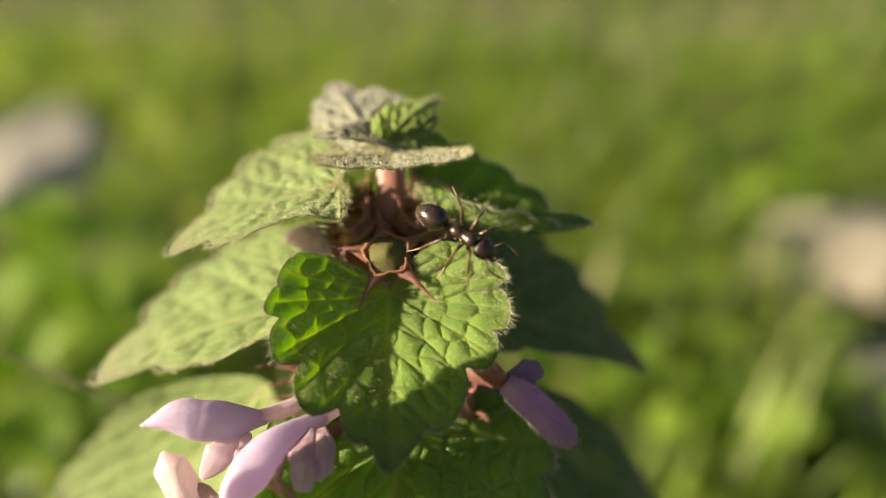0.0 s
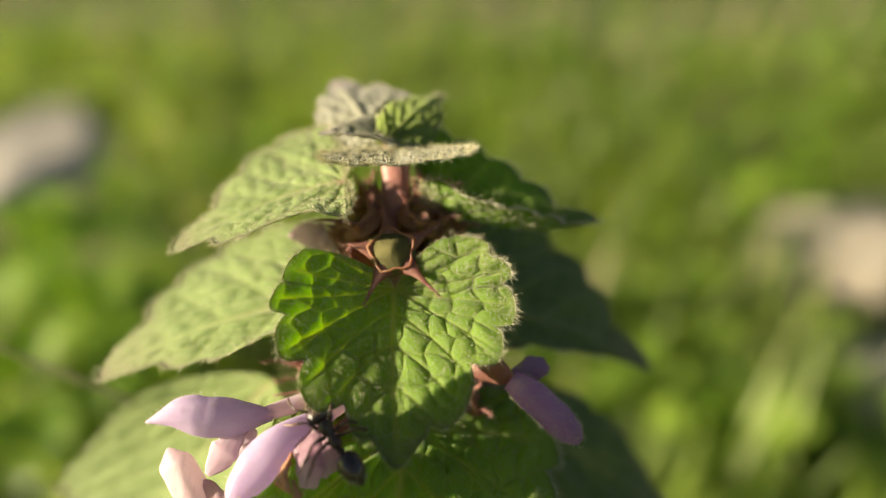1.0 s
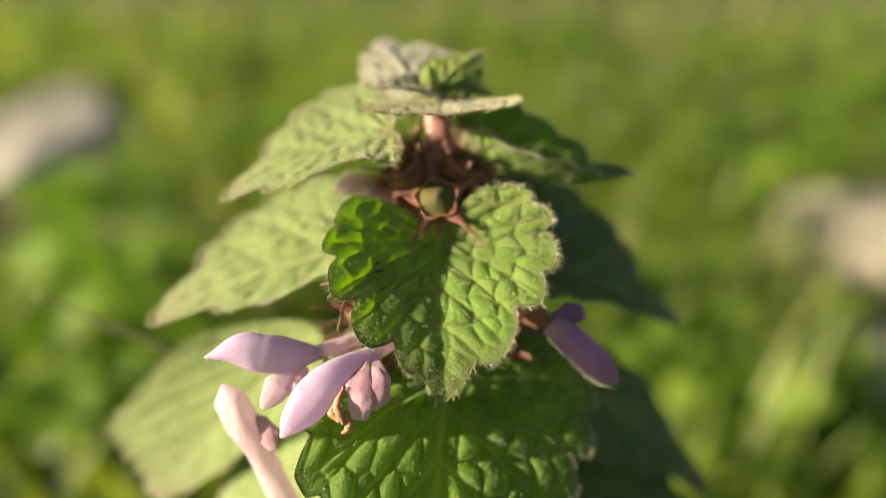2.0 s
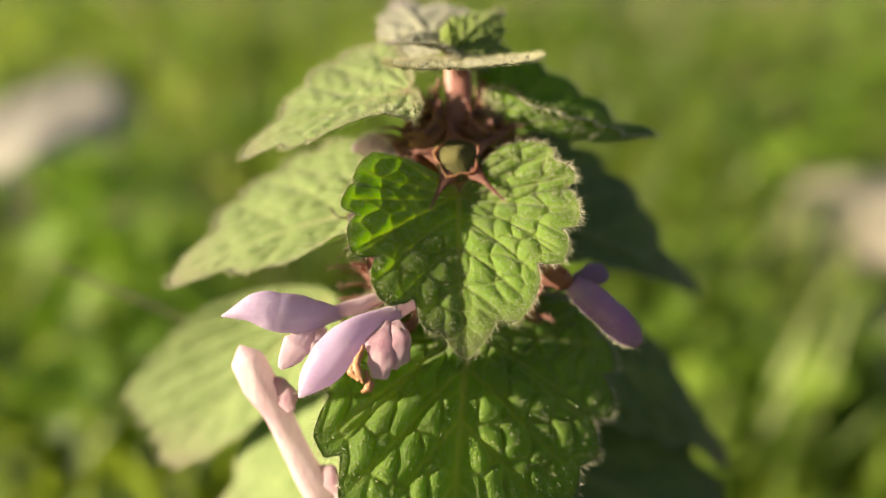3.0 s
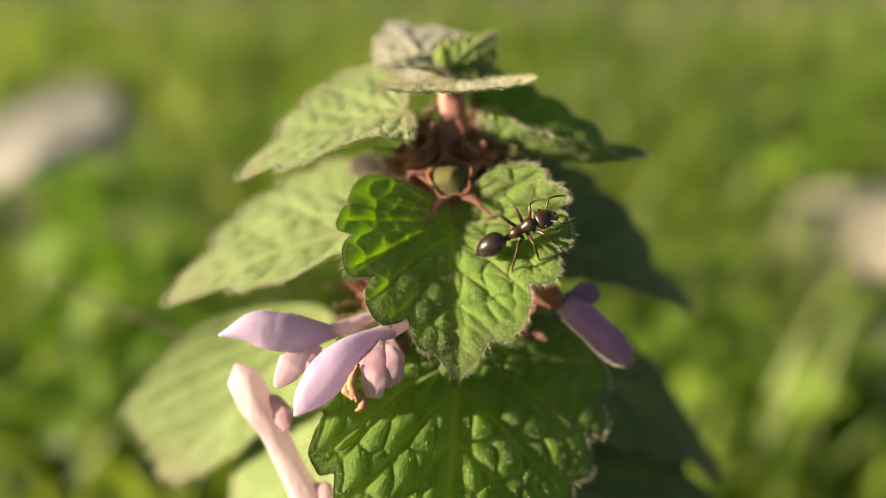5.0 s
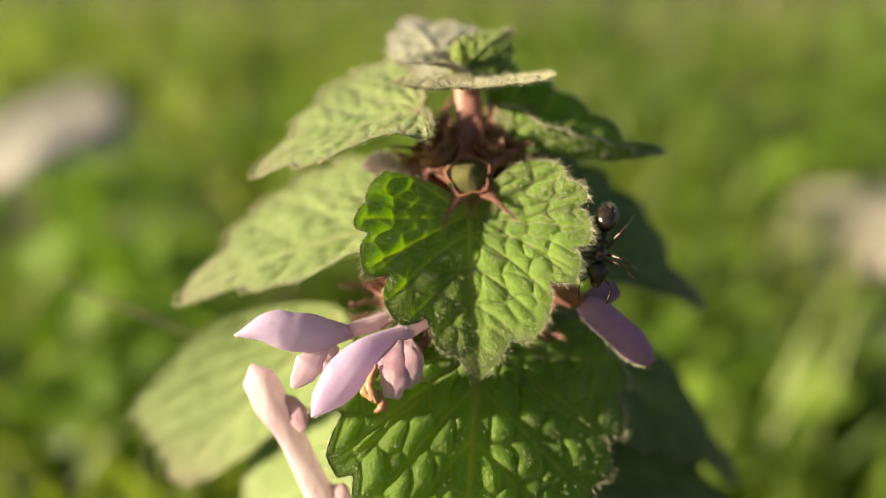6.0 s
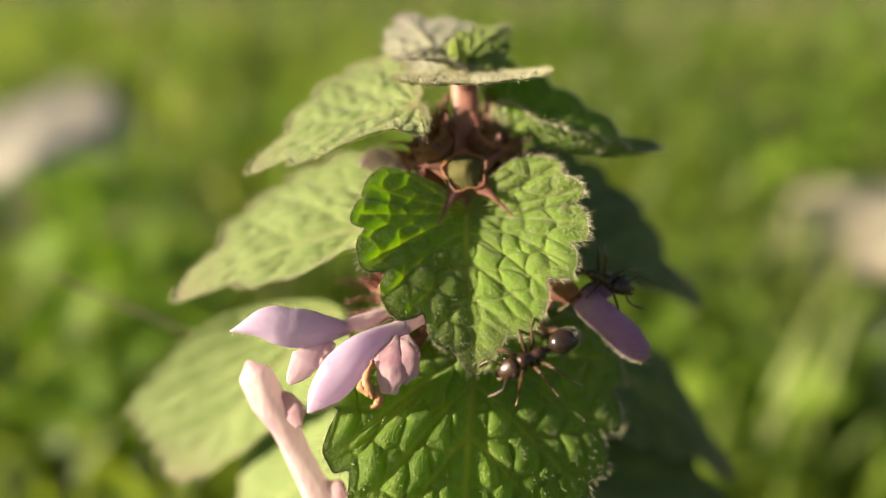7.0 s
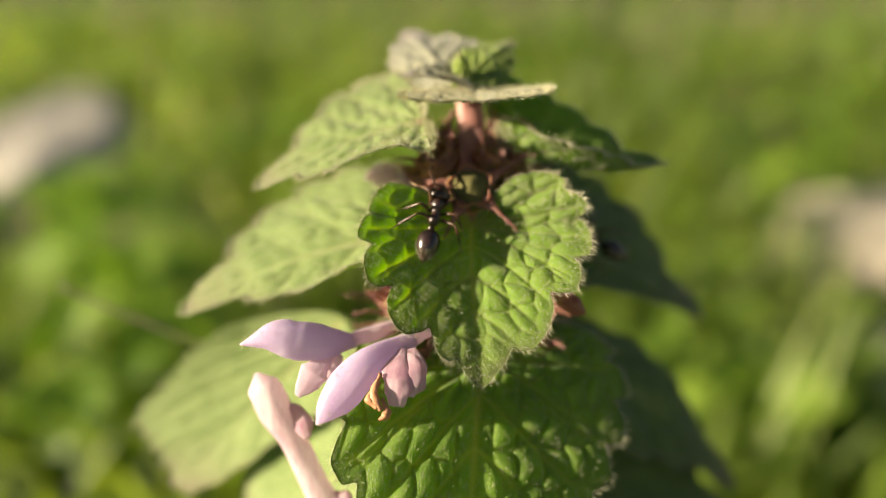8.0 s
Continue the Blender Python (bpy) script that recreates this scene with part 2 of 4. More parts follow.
# ---- ground and what grows on it ----
def ground():
    rng = np.random.RandomState(3)
    lines = np.concatenate([-np.geomspace(300, 1.3, 14), np.linspace(-1.2, 1.2, 97), np.geomspace(1.3, 300, 14)])
    verts, faces = [], []
    for y in lines:
        for x in lines:
            near = max(0.0, 1 - max(abs(x), abs(y)) / 3)
            z = (noise.noise(Vector((x * 6, y * 6, 0))) * 0.016 + noise.noise(Vector((x * 22, y * 22, 4))) * 0.006) * near
            verts.append((x, y, z))
    w = len(lines)
    for j in range(w - 1):
        for i in range(w - 1):
            faces.append((j * w + i, j * w + i + 1, (j + 1) * w + i + 1, (j + 1) * w + i))
    tagged(mesh_object("ground", verts, faces, SOIL), "mossy brown garden soil with short green growth", "ground", kind="structure")


BARE = ((-0.222, 0.36, 0.05, 0.1), (0.185, 0.25, 0.07, 0.075), (0.14, 0.18, 0.024, 0.035))  # bare spots round the flat stones


def blades(name, count, material, label, seed, ys, half, tall, wide, avoid=0.05):
    rng = np.random.RandomState(seed)
    verts, faces = [], []
    made = 0
    while made < count:
        y = ys[0] + (ys[1] - ys[0]) * rng.rand() ** 1.2
        x = rng.uniform(-1, 1) * (half + 0.62 * max(y, 0))
        if noise.noise(Vector((x * 9, y * 9, seed))) < -0.25 or (abs(x) < avoid and y < 0.12) or any(((x - p) / u) ** 2 + ((y - q) / v) ** 2 < 1 for p, q, u, v in BARE):
            continue
        made += 1
        h, w = rng.uniform(*tall), rng.uniform(*wide)
        a, lean = rng.uniform(0, 6.28), rng.uniform(0.1, 0.8)
        d, s = np.array((math.cos(a), math.sin(a), 0)), np.array((-math.sin(a), math.cos(a), 0))
        k = len(verts)
        for i, f in enumerate((0, 0.35, 0.7, 1.0)):
            c = np.array((x, y, -0.004)) + d * h * lean * f * f + np.array((0, 0, h * f * (1 - 0.25 * lean * f)))
            ww = w * (1 - f ** 2.2) + 0.0002
            verts += [c - s * ww, c + np.array((d[0], d[1], -0.5)) * ww * 0.35, c + s * ww]
        for i in range(3):
            b = k + 3 * i
            faces += [(b, b + 1, b + 4, b + 3), (b + 1, b + 2, b + 5, b + 4)]
    tagged(mesh_object(name, verts, faces, material), label, "grass", kind="stuff")


def weeds(count, seed):
    """Low broad-leaved seedlings, cupped oval leaves in rosettes."""
    rng = np.random.RandomState(seed)
    verts, faces = [], []
    for _ in range(count):
        y = 0.14 + 1.0 * rng.rand() ** 1.3
        x = rng.uniform(-1, 1) * (0.1 + 0.62 * y)
        if any(((x - p) / u) ** 2 + ((y - q) / v) ** 2 < 1 for p, q, u, v in BARE):
            continue
        for j in range(rng.randint(4, 8)):
            a = rng.uniform(0, 6.28)
            ln, w, up = rng.uniform(0.008, 0.02), rng.uniform(0.004, 0.009), rng.uniform(0.15, 0.8)
            d, s = np.array((math.cos(a), math.sin(a), up)), np.array((-math.sin(a), math.cos(a), 0))
            o = np.array((x, y, rng.uniform(0.004, 0.03)))
            k = len(verts)
            for f, q in ((0, 0.12), (0.3, 0.8), (0.65, 1.0), (0.9, 0.55), (1.0, 0.1)):
                c = o + d * ln * f - np.array((0, 0, 1)) * ln * 0.3 * f * f
                verts += [c - s * w * q + np.array((0, 0, w * 0.3 * q)), c, c + s * w * q + np.array((0, 0, w * 0.3 * q))]
            for i in range(4):
                b = k + 3 * i
                faces += [(b, b + 1, b + 4, b + 3), (b + 1, b + 2, b + 5, b + 4)]
    tagged(mesh_object("weeds", verts, faces, WEED), "low green broad-leaved weeds growing over the soil", "weeds", kind="stuff")


def stone(x, y, z, sx, sy, sz, turn, seed, label, material):
    bm = bmesh.new()
    bmesh.ops.create_icosphere(bm, subdivisions=4, radius=1)
    for v in bm.verts:
        n1 = noise.noise(v.co * 1.6 + Vector((seed, 0, 0))) * 0.3 + noise.noise(v.co * 5 + Vector((0, seed, 0))) * 0.07
        v.co = v.co * (1 + n1)
        v.co = Vector((v.co.x * sx, v.co.y * sy, v.co.z * sz))
    me = bpy.data.meshes.new("stone")
    bm.to_mesh(me)
    bm.free()
    me.materials.append(material)
    me.polygons.foreach_set("use_smooth", [True] * len(me.polygons))
    ob = new("stone", me)
    ob.matrix_basis = pose(x, y, z, 0, 0, turn)
    tagged(ob, label, "stone", "stones on the ground")


ground()
blades("grass", 5600, GRASS, "short green grass blades growing in patches", 5, (0.05, 0.62), 0.1, (0.015, 0.05), (0.0008, 0.0022))
blades("dry_grass", 900, GRASS_DRY, "scattered dry straw-coloured grass blades", 9, (0.16, 1.4), 0.1, (0.02, 0.05), (0.0006, 0.0016))
blades("grass", 5000, GRASS, "short green grass blades growing all round", 6, (-0.45, 0.75), 0.8, (0.015, 0.04), (0.0008, 0.0022))
weeds(540, 21)


def tall_blade(x, y, h, lean_x, lean_y, w, material, label):
    pts = curve_points([(x, y, -0.003), (x + 0.3 * lean_x, y + 0.3 * lean_y, 0.55 * h), (x + lean_x, y + lean_y, h)], 14)
    verts, faces = [], []
    for k, c in enumerate(pts):
        f = k / 13
        ww = w * (1 - f ** 2.5) + 0.0002
        verts += [c + np.array((-0.75, 0.66, 0)) * ww, c + np.array((0.3, 0.34, 0)) * ww, c + np.array((0.75, -0.66, 0)) * ww]
    for k in range(13):
        b = 3 * k
        faces += [(b, b + 1, b + 4, b + 3), (b + 1, b + 2, b + 5, b + 4)]
    tagged(mesh_object("grass_blade", verts, faces, material), label, "grass blade", "tall grass blades")


for bx, by, bh, lx, ly, bw in ((0.064, 0.13, 0.05, 0.018, 0.015, 0.0007), (0.071, 0.145, 0.056, 0.021, 0.02, 0.0008), (0.083, 0.14, 0.058, 0.006, 0.01, 0.0008)):
    tall_blade(bx, by, bh, lx, ly, bw, GRASS_PALE, "tall pale straw-green grass blade")
stone(-0.222, 0.375, 0.006, 0.046, 0.085, 0.016, 6, 2.0, "pale chalky flat stone lying in the grass", CHALK)
stone(0.208, 0.296, -0.002, 0.08, 0.046, 0.016, -8, 5.0, "flat beige stone lying in the grass", STONE)
stone(0.142, 0.196, 0.0, 0.026, 0.02, 0.014, 15, 8.0, "low beige stone half sunk in the ground", STONE)


def weed_plant(x, y, h, seed):
    """A neighbouring weed: a thin stem with broad drooping leaves up its length."""
    rng = np.random.RandomState(seed)
    root = new("weed")
    root.location = (x, y, 0)
    tagged(root, "broad-leaved green weed growing beside the plant", "weed", "weeds beside the plant")
    v, f = loft([(0, 0, -0.004), (0.002, 0.001, h * 0.5), (0.0, 0.003, h)], [0.0012, 0.001, 0.0006], 8, 16)
    mesh_object("stem", v, f, WEED, root)
    for k in range(11):
        z = h * (0.35 + 0.65 * (k + 0.5) / 11)
        an = 2.4 * k + rng.uniform(-0.3, 0.3)
        d, q = np.array((math.cos(an), math.sin(an), 0)), np.array((-math.sin(an), math.cos(an), 0))
        ln, w = rng.uniform(0.014, 0.024), rng.uniform(0.005, 0.008)
        verts, faces = [], []
        for i in range(9):
            t = i / 8
            c = np.array((0, 0, z)) + d * ln * t + np.array((0, 0, ln * (0.5 * t - 0.75 * t * t)))
            half = w * math.sin(math.pi * min(1.0, 0.08 + 0.92 * t)) ** 0.7
            for j in (-1, -0.5, 0, 0.5, 1):
                verts.append(c + q * half * j + np.array((0, 0, abs(j) * half * 0.3)))
        for i in range(8):
            for j in range(4):
                b = i * 5 + j
                faces.append((b, b + 1, b + 6, b + 5))
        mesh_object("leaf", verts, faces, WEED, root)
    return root


for wx, wy, wh, ws in ((-0.098, 0.15, 0.034, 1), (-0.088, 0.17, 0.064, 2), (-0.106, 0.18, 0.08, 3), (-0.123, 0.21, 0.058, 4)):
    weed_plant(wx, wy, wh, ws)


# ---- the flowering dead-nettle ----
plant = new("dead_nettle")
plant.matrix_basis = SITE
tagged(plant, "purple dead-nettle in flower with hairy crinkled green leaves", "plant")


OUTLINE = [(0, 1.0), (6, 0.95), (11, 0.885), (16, 0.8), (22, 0.795), (30, 0.77), (37, 0.735), (50, 0.69), (64, 0.65), (77, 0.62), (95, 0.575), (116, 0.51),
           (132, 0.44), (145, 0.36), (158, 0.22), (168, 0.04)]


def leaf(B, C, T, L, R, material, label, teeth=7, curl=0.0, puff=0.35, lobe=1.0, hairs=900, seed=0, na=150, nr=46,
         hair_len=(0.35, 0.75), cell=0.085, slim=1.0, nick=0.1, wave=0.03, fold=1.8, cup=0.0, fringe=0.2,
         flip=0.0, flip_at=0.3, flip_wide=0.25, flip_from=0.4, edges=None, stretch=1.1, fringe_len=(0.3, 0.85), hair_wide=0.012, rear=1.0, ripple=0.0):
    """A crinkled, scalloped, heart-shaped leaf in millimetres. B, C, T: the midrib's base, middle and tip; L, R: from the midrib to
    the widest edge on each side; flip curls the near margin up; edges gives the outline of each side outright. The veins run fanwise from the stalk, and a net of small veins parts the puffed cells."""
    B, C, T, L, R = (np.asarray(v, float) for v in (B, C, T, L, R))
    rng = np.random.RandomState(seed)
    length = np.linalg.norm(T - B)
    ang = np.linspace(-168, 168, na)[:, None] * np.ones((1, nr))
    rho = np.linspace(0, 1, nr)[None, :] * np.ones((na, 1))
    deg = np.abs(ang)
    table = np.array(OUTLINE)
    reach = np.interp(deg, table[:, 0], table[:, 1])
    # smooth the outline's corners
    for _ in range(2):
        reach[1:-1] = 0.25 * reach[:-2] + 0.5 * reach[1:-1] + 0.25 * reach[2:]
    first = 16.5 if teeth < 8 else 13.0
    pitch = (150 - first) / (teeth - 1)
    beat = (deg - first) / pitch * (1 + 0.06 * math.sin(seed * 1.7) * np.where(ang < 0, 1, -1))
    scallop = np.where(deg > first, np.abs(np.sin(math.pi * beat)), np.cos(0.5 * math.pi * np.clip(deg / first, 0, 1))) ** 0.55
    tip_keep = np.clip(deg / 8, 0, 1)
    reach = reach * (1 + nick * (scallop - 0.85) * rho ** 4 * tip_keep * np.clip((168 - deg) / 30, 0, 1))
    if edges:
        sides_of = [np.array(e, float) for e in edges]
        lobed = np.where(ang < 0, np.interp(deg, sides_of[0][:, 0], sides_of[0][:, 1]), np.interp(deg, sides_of[1][:, 0], sides_of[1][:, 1]))
        lobed = lobed * (1 - ripple * (1 - np.abs(np.sin(math.pi * deg / 8.5)) ** 0.6))
        lobed[1:-1] = 0.2 * lobed[:-2] + 0.6 * lobed[1:-1] + 0.2 * lobed[2:]
        smoothed = lobed.copy()
        for _ in range(na // 14):
            smoothed[2:-2] = (smoothed[:-4] + smoothed[1:-3] + smoothed[2:-2] + smoothed[3:-1] + smoothed[4:]) / 5
        blend = rho ** 3
        reach = smoothed * (1 - blend) + lobed * blend
    th = np.radians(ang)
    y = rho * reach * np.cos(th)
    y = np.where(y < 0, y * lobe, y)
    x = rho * reach * np.sin(th) * slim
    a = np.abs(x) / 0.605
    left = x < 0
    face = unit(np.cross(T - B, R - L))
    K = 2 * C - 0.5 * (B + T)
    q = np.maximum(y, 0)
    mid = ((1 - q) ** 2)[..., None] * B + (2 * q * (1 - q))[..., None] * K + (q ** 2)[..., None] * T
    mid = mid + np.minimum(y, 0)[..., None] * (2 * (K - B)) * (1, rear, 1)
    tan = (2 * (1 - q))[..., None] * (K - B) + (2 * q)[..., None] * (T - K)
    tan /= np.linalg.norm(tan, axis=-1, keepdims=True)
    side = np.where(left[..., None], L, R)
    lift = (side @ face)[..., None] * face
    out = mid + (side - lift) * a[..., None] + lift * (a ** fold)[..., None]
    N = np.cross(np.gradient(out, axis=0), np.gradient(out, axis=1))
    N /= np.linalg.norm(N, axis=-1, keepdims=True) + 1e-12
    N[:, 0] = face
    N *= np.where(N @ face < 0, -1.0, 1.0)[..., None]
    # main veins: fanwise in the lobes, slanting from the midrib further out
    slope = 0.85
    v = y - slope * np.abs(x)
    fan = (deg - math.degrees(math.atan(1 / slope))) / 27.0
    bow = 0.05 * np.sin(7 * np.abs(x) + seed)
    main_phase = np.where(v >= 0, (v + bow * (v > 0.02)) * 4.6, -fan)
    off = np.abs(main_phase - np.round(main_phase))
    gap = np.where(v >= 0, off / 4.6 * 0.76, off * math.radians(27) * np.hypot(x, y))
    main = np.exp(-(gap / 0.011) ** 2) * np.clip(1.25 - 0.6 * rho, 0, 1) * np.clip((0.97 - rho) * 12, 0, 1)
    rib = np.exp(-(x / 0.014) ** 2) * (y > 0)
    # net of small veins round jittered cells
    gx = np.arange(-0.9, 0.9, cell)
    seeds = np.array([(p + rng.uniform(-0.36, 0.36) * cell, r + rng.uniform(-0.36, 0.36) * cell) for p in gx for r in np.arange(-0.5, 1.1, cell * 1.05 * stretch)])
    far1, far2 = np.full(x.shape, 9.0), np.full(x.shape, 9.0)
    wx, wy = x + 0.01 * np.sin(30 * y + seed), y + 0.01 * np.sin(34 * x)
    for px, py in seeds:
        d = np.hypot(wx - px, (wy - py) / stretch)
        far2 = np.minimum(far2, np.maximum(far1, d))
        far1 = np.minimum(far1, d)
    net = (far2 - far1) / cell
    small = np.exp(-(net / 0.11) ** 2) * 0.6
    vein = np.clip(np.maximum(np.maximum(main, rib), small), 0, 1) * np.clip((1 - rho) * 9, 0, 1)
    dome = (0.62 * (1 - np.exp(-net / 0.13)) + 0.38 * np.clip(net * 1.3, 0, 1)) ** 1.2
    bulge = (0.2 + 0.8 * dome ** 0.75) * (0.25 + 0.75 * np.clip(gap / 0.05, 0, 1) ** 0.6) * np.clip(np.abs(x) / 0.07, 0.2, 1)
    rim = np.clip((1 - rho) * 6, 0.1, 1)
    low = np.array([[noise.noise(Vector((x[i, k] * 3.1 + seed, y[i, k] * 2.6, seed * 0.37))) for k in range(nr)] for i in range(na)])
    h = puff * (bulge - 0.4) * rim - 0.15 * puff * np.maximum(main, rib) + curl * a ** 2 + wave * length * low * np.clip(a * 2, 0, 1)
    h = h + cup * np.where(left, a, 0) ** 1.6 * np.exp(-((y - 0.02) / 0.26) ** 2)
    h = h + flip * np.where(left, 0, np.clip((a - flip_from) / (1 - flip_from), 0, 1.3)) ** 1.5 * np.exp(-((y - flip_at) / flip_wide) ** 2) * np.clip((y - 0.03) / 0.12, 0, 1)
    top = out + N * h[..., None]
    under = top - N * (0.17 * (1 - 0.7 * rho ** 10))[..., None]
    count = na * nr
    verts = np.vstack([top.reshape(-1, 3), under.reshape(-1, 3)]) * MM
    i, k = np.meshgrid(np.arange(na - 1), np.arange(nr - 1), indexing="ij")
    c = (i * nr + k).ravel()
    quad = np.stack([c, c + 1, c + nr + 1, c + nr], 1)
    m = (na // 2) * nr + nr // 2
    flat_top = top.reshape(-1, 3)
    if np.cross(flat_top[m + 1] - flat_top[m], flat_top[m + nr] - flat_top[m]) @ face < 0:
        quad = quad[:, ::-1]
    rim_ids = np.arange(na) * nr + nr - 1
    ring = [(rim_ids[e], rim_ids[e + 1]) for e in range(na - 1)]
    faces = quad.tolist() + (quad + count)[:, ::-1].tolist() + [(p, r, r + count, p + count) for p, r in ring]
    # tinted edge; the spread over the tip also paints in the shade there
    margin = np.clip(rho ** 45 + 0.95 * np.clip((y - 0.66) / 0.34, 0, 1) ** 1.2, 0, 1)
    ob = mesh_object("leaf", verts, faces, material, plant, label,
                     attrs={"vein": np.tile(vein.ravel(), 2), "margin": np.tile(margin.ravel(), 2), "midrib": np.tile((rib * np.clip(1 - 1.5 * y, 0, 1)).ravel(), 2)})
    if hairs:
        roots, ways, lens = [], [], []
        for _ in range(hairs):
            edge = rng.rand() < fringe
            r = rng.randint(0, na)
            k = nr - 1 if edge else int((nr - 1) * math.sqrt(rng.rand()))
            if not edge and rng.rand() > reach[r, k] * 1.3:
                continue
            mixed = rng.rand()
            r2 = min(r + 1, na - 1)
            outw = unit(top[r, nr - 1] - top[r, nr - 6])
            d = N[r, k] * (0.3 if edge else 0.5) + outw * (1.0 if edge else 0.1) + tan[r, k] * (0.3 if edge else 0.45) + rng.normal(size=3) * 0.45
            roots.append((top[r, k] * mixed + top[r2, k] * (1 - mixed)) * MM)
            ways.append(d)
            lens.append((rng.uniform(*fringe_len) if edge else rng.uniform(*hair_len) * 0.8) * MM)
        hv, hf = hair_mesh(roots, ways, lens, hair_wide * MM, rng)
        mesh_object("leaf_hair", hv, hf, HAIR, ob, "fine pale hairs", smooth=False)
    return ob


def stem_part(pts, radii, label=""):
    v, f = loft(np.array(pts) * MM, np.array(radii) * MM, 16, 40, 1.0, (0, 1, 0), 3.2, 0.02, 4)
    return mesh_object("stem", v, f, STEM, plant, label)


stem_part([(-4.2, 61, 8.5), (-4.0, 60, 3.0), (-3.8, 61, -4), (-3.4, 62.5, -14), (-3.2, 65, -26), (-3.0, 78, -52), (-3, 127, -145)],
          [1.05, 1.15, 1.2, 1.3, 1.5, 1.7, 1.9], "square reddish hairy stem")

# front leaf of the upper pair, folded along its midrib and cupped towards the viewer; edges: degrees from the midrib, reach
FRONT_LEFT = [(0, 0.985), (2.5, 0.963), (5.7, 0.909), (8.1, 0.851), (9.8, 0.878), (13.7, 0.857), (16.2, 0.809), (19.1, 0.735), (21, 0.775), (26, 0.828), (30.4, 0.822),
              (35.4, 0.78), (38.9, 0.728), (41.3, 0.65), (45.4, 0.722), (49.4, 0.732), (56.7, 0.694), (62, 0.654), (65.9, 0.592), (69.6, 0.66), (73.3, 0.656),
              (84.4, 0.603), (90.8, 0.55), (94, 0.585), (112, 0.58), (123.5, 0.566), (130, 0.48), (138, 0.36), (150, 0.16), (168, 0.03)]
FRONT_RIGHT = [(0, 0.985), (3.5, 0.931), (8.8, 0.863), (12, 0.802), (14.1, 0.835), (18.2, 0.838), (22.9, 0.809), (28.1, 0.76), (33.6, 0.698), (37.1, 0.621), (41.3, 0.676),
               (44.9, 0.706), (52.5, 0.669), (58.9, 0.617), (59.8, 0.579), (64.5, 0.637), (69.3, 0.632), (78.8, 0.603), (89.4, 0.565), (93.1, 0.529), (96.3, 0.575),
               (104.1, 0.59), (114.4, 0.577), (121.4, 0.544), (131.1, 0.595), (138.5, 0.591), (148.3, 0.554), (155, 0.48), (160, 0.3), (168, 0.04)]
leaf((-3.95, 56.6, -3.15), (-3.9, 53.6, -8.15), (-3.25, 49.4, -14.75), (-8.2, -2.7, 0.6), (8.8, -2.4, 0.3), LEAF,
     "broad crinkled heart-shaped green leaf with scalloped edge", puff=0.5, hairs=22000, hair_len=(0.14, 0.45), seed=1, na=420, nr=96, cell=0.125, fold=1.6, cup=0.8,
     fringe=0.045, edges=(FRONT_LEFT, FRONT_RIGHT), wave=0.02, hair_wide=0.009, rear=-0.3)
# large front leaf of the lower pair
LOWER_LEFT = [(0, 1.0), (8, 0.93), (12, 0.86), (14, 0.9), (20, 0.86), (25, 0.76), (28, 0.82), (34, 0.79), (38, 0.73), (42.3, 0.67), (45, 0.72), (53, 0.707), (59, 0.635),
              (62, 0.59), (66, 0.62), (78, 0.6), (86, 0.54), (100, 0.54), (120, 0.45), (150, 0.25), (168, 0.04)]
LOWER_RIGHT = [(0, 1.0), (8, 0.93), (12, 0.86), (15, 0.9), (22, 0.86), (26, 0.79), (30, 0.82), (33, 0.79), (35.5, 0.742), (41.3, 0.765), (44.4, 0.716), (48, 0.642), (51.3, 0.704),
               (55.2, 0.686), (59.3, 0.643), (63.4, 0.574), (66.9, 0.623), (72.8, 0.595), (79.3, 0.543), (83.8, 0.483), (87.6, 0.519), (103, 0.42), (114, 0.345), (140, 0.25), (168, 0.04)]
leaf((-3.0, 57, -13.4), (-3.8, 52.6, -21.5), (-4.2, 49.8, -31.8), (-10.9, -2.6, 0.2), (12.7, 4.0, 0.4), LEAF,
     "large crinkled green leaf with scalloped hairy edge", puff=0.65, hairs=18000, hair_len=(0.14, 0.42), seed=2, na=420, nr=110, cell=0.085, stretch=1.6, curl=-0.3,
     fringe=0.09, edges=(LOWER_LEFT, LOWER_RIGHT), wave=0.02, hair_wide=0.01)
# upper side leaves
leaf((-7.8, 58.0, 5.0), (-14, 58.6, 3.3), (-21.2, 58.3, -0.3), (-2.0, 5.0, 4.9), (0.6, -5.0, -3.0), LEAF_PALE,
     "sunlit pale green drooping leaf with hairy edge", teeth=8, puff=0.4, lobe=0.2, hairs=5000, seed=3, na=220, fringe=0.3, flip=0.9, flip_at=0.25, flip_wide=0.4)
leaf((-0.9, 59.2, 3.1), (5.4, 59.6, 1.2), (12.2, 61.5, 1.9), (-1.2, 4.2, 7.0), (0.0, -2.0, 2.0), LEAF,
     "shaded dark green leaf with curled edge", teeth=8, puff=0.35, lobe=0.3, hairs=4000, seed=4, na=220, fold=1.3, fringe=0.4, flip=0.5, flip_at=0.3, flip_wide=0.4)
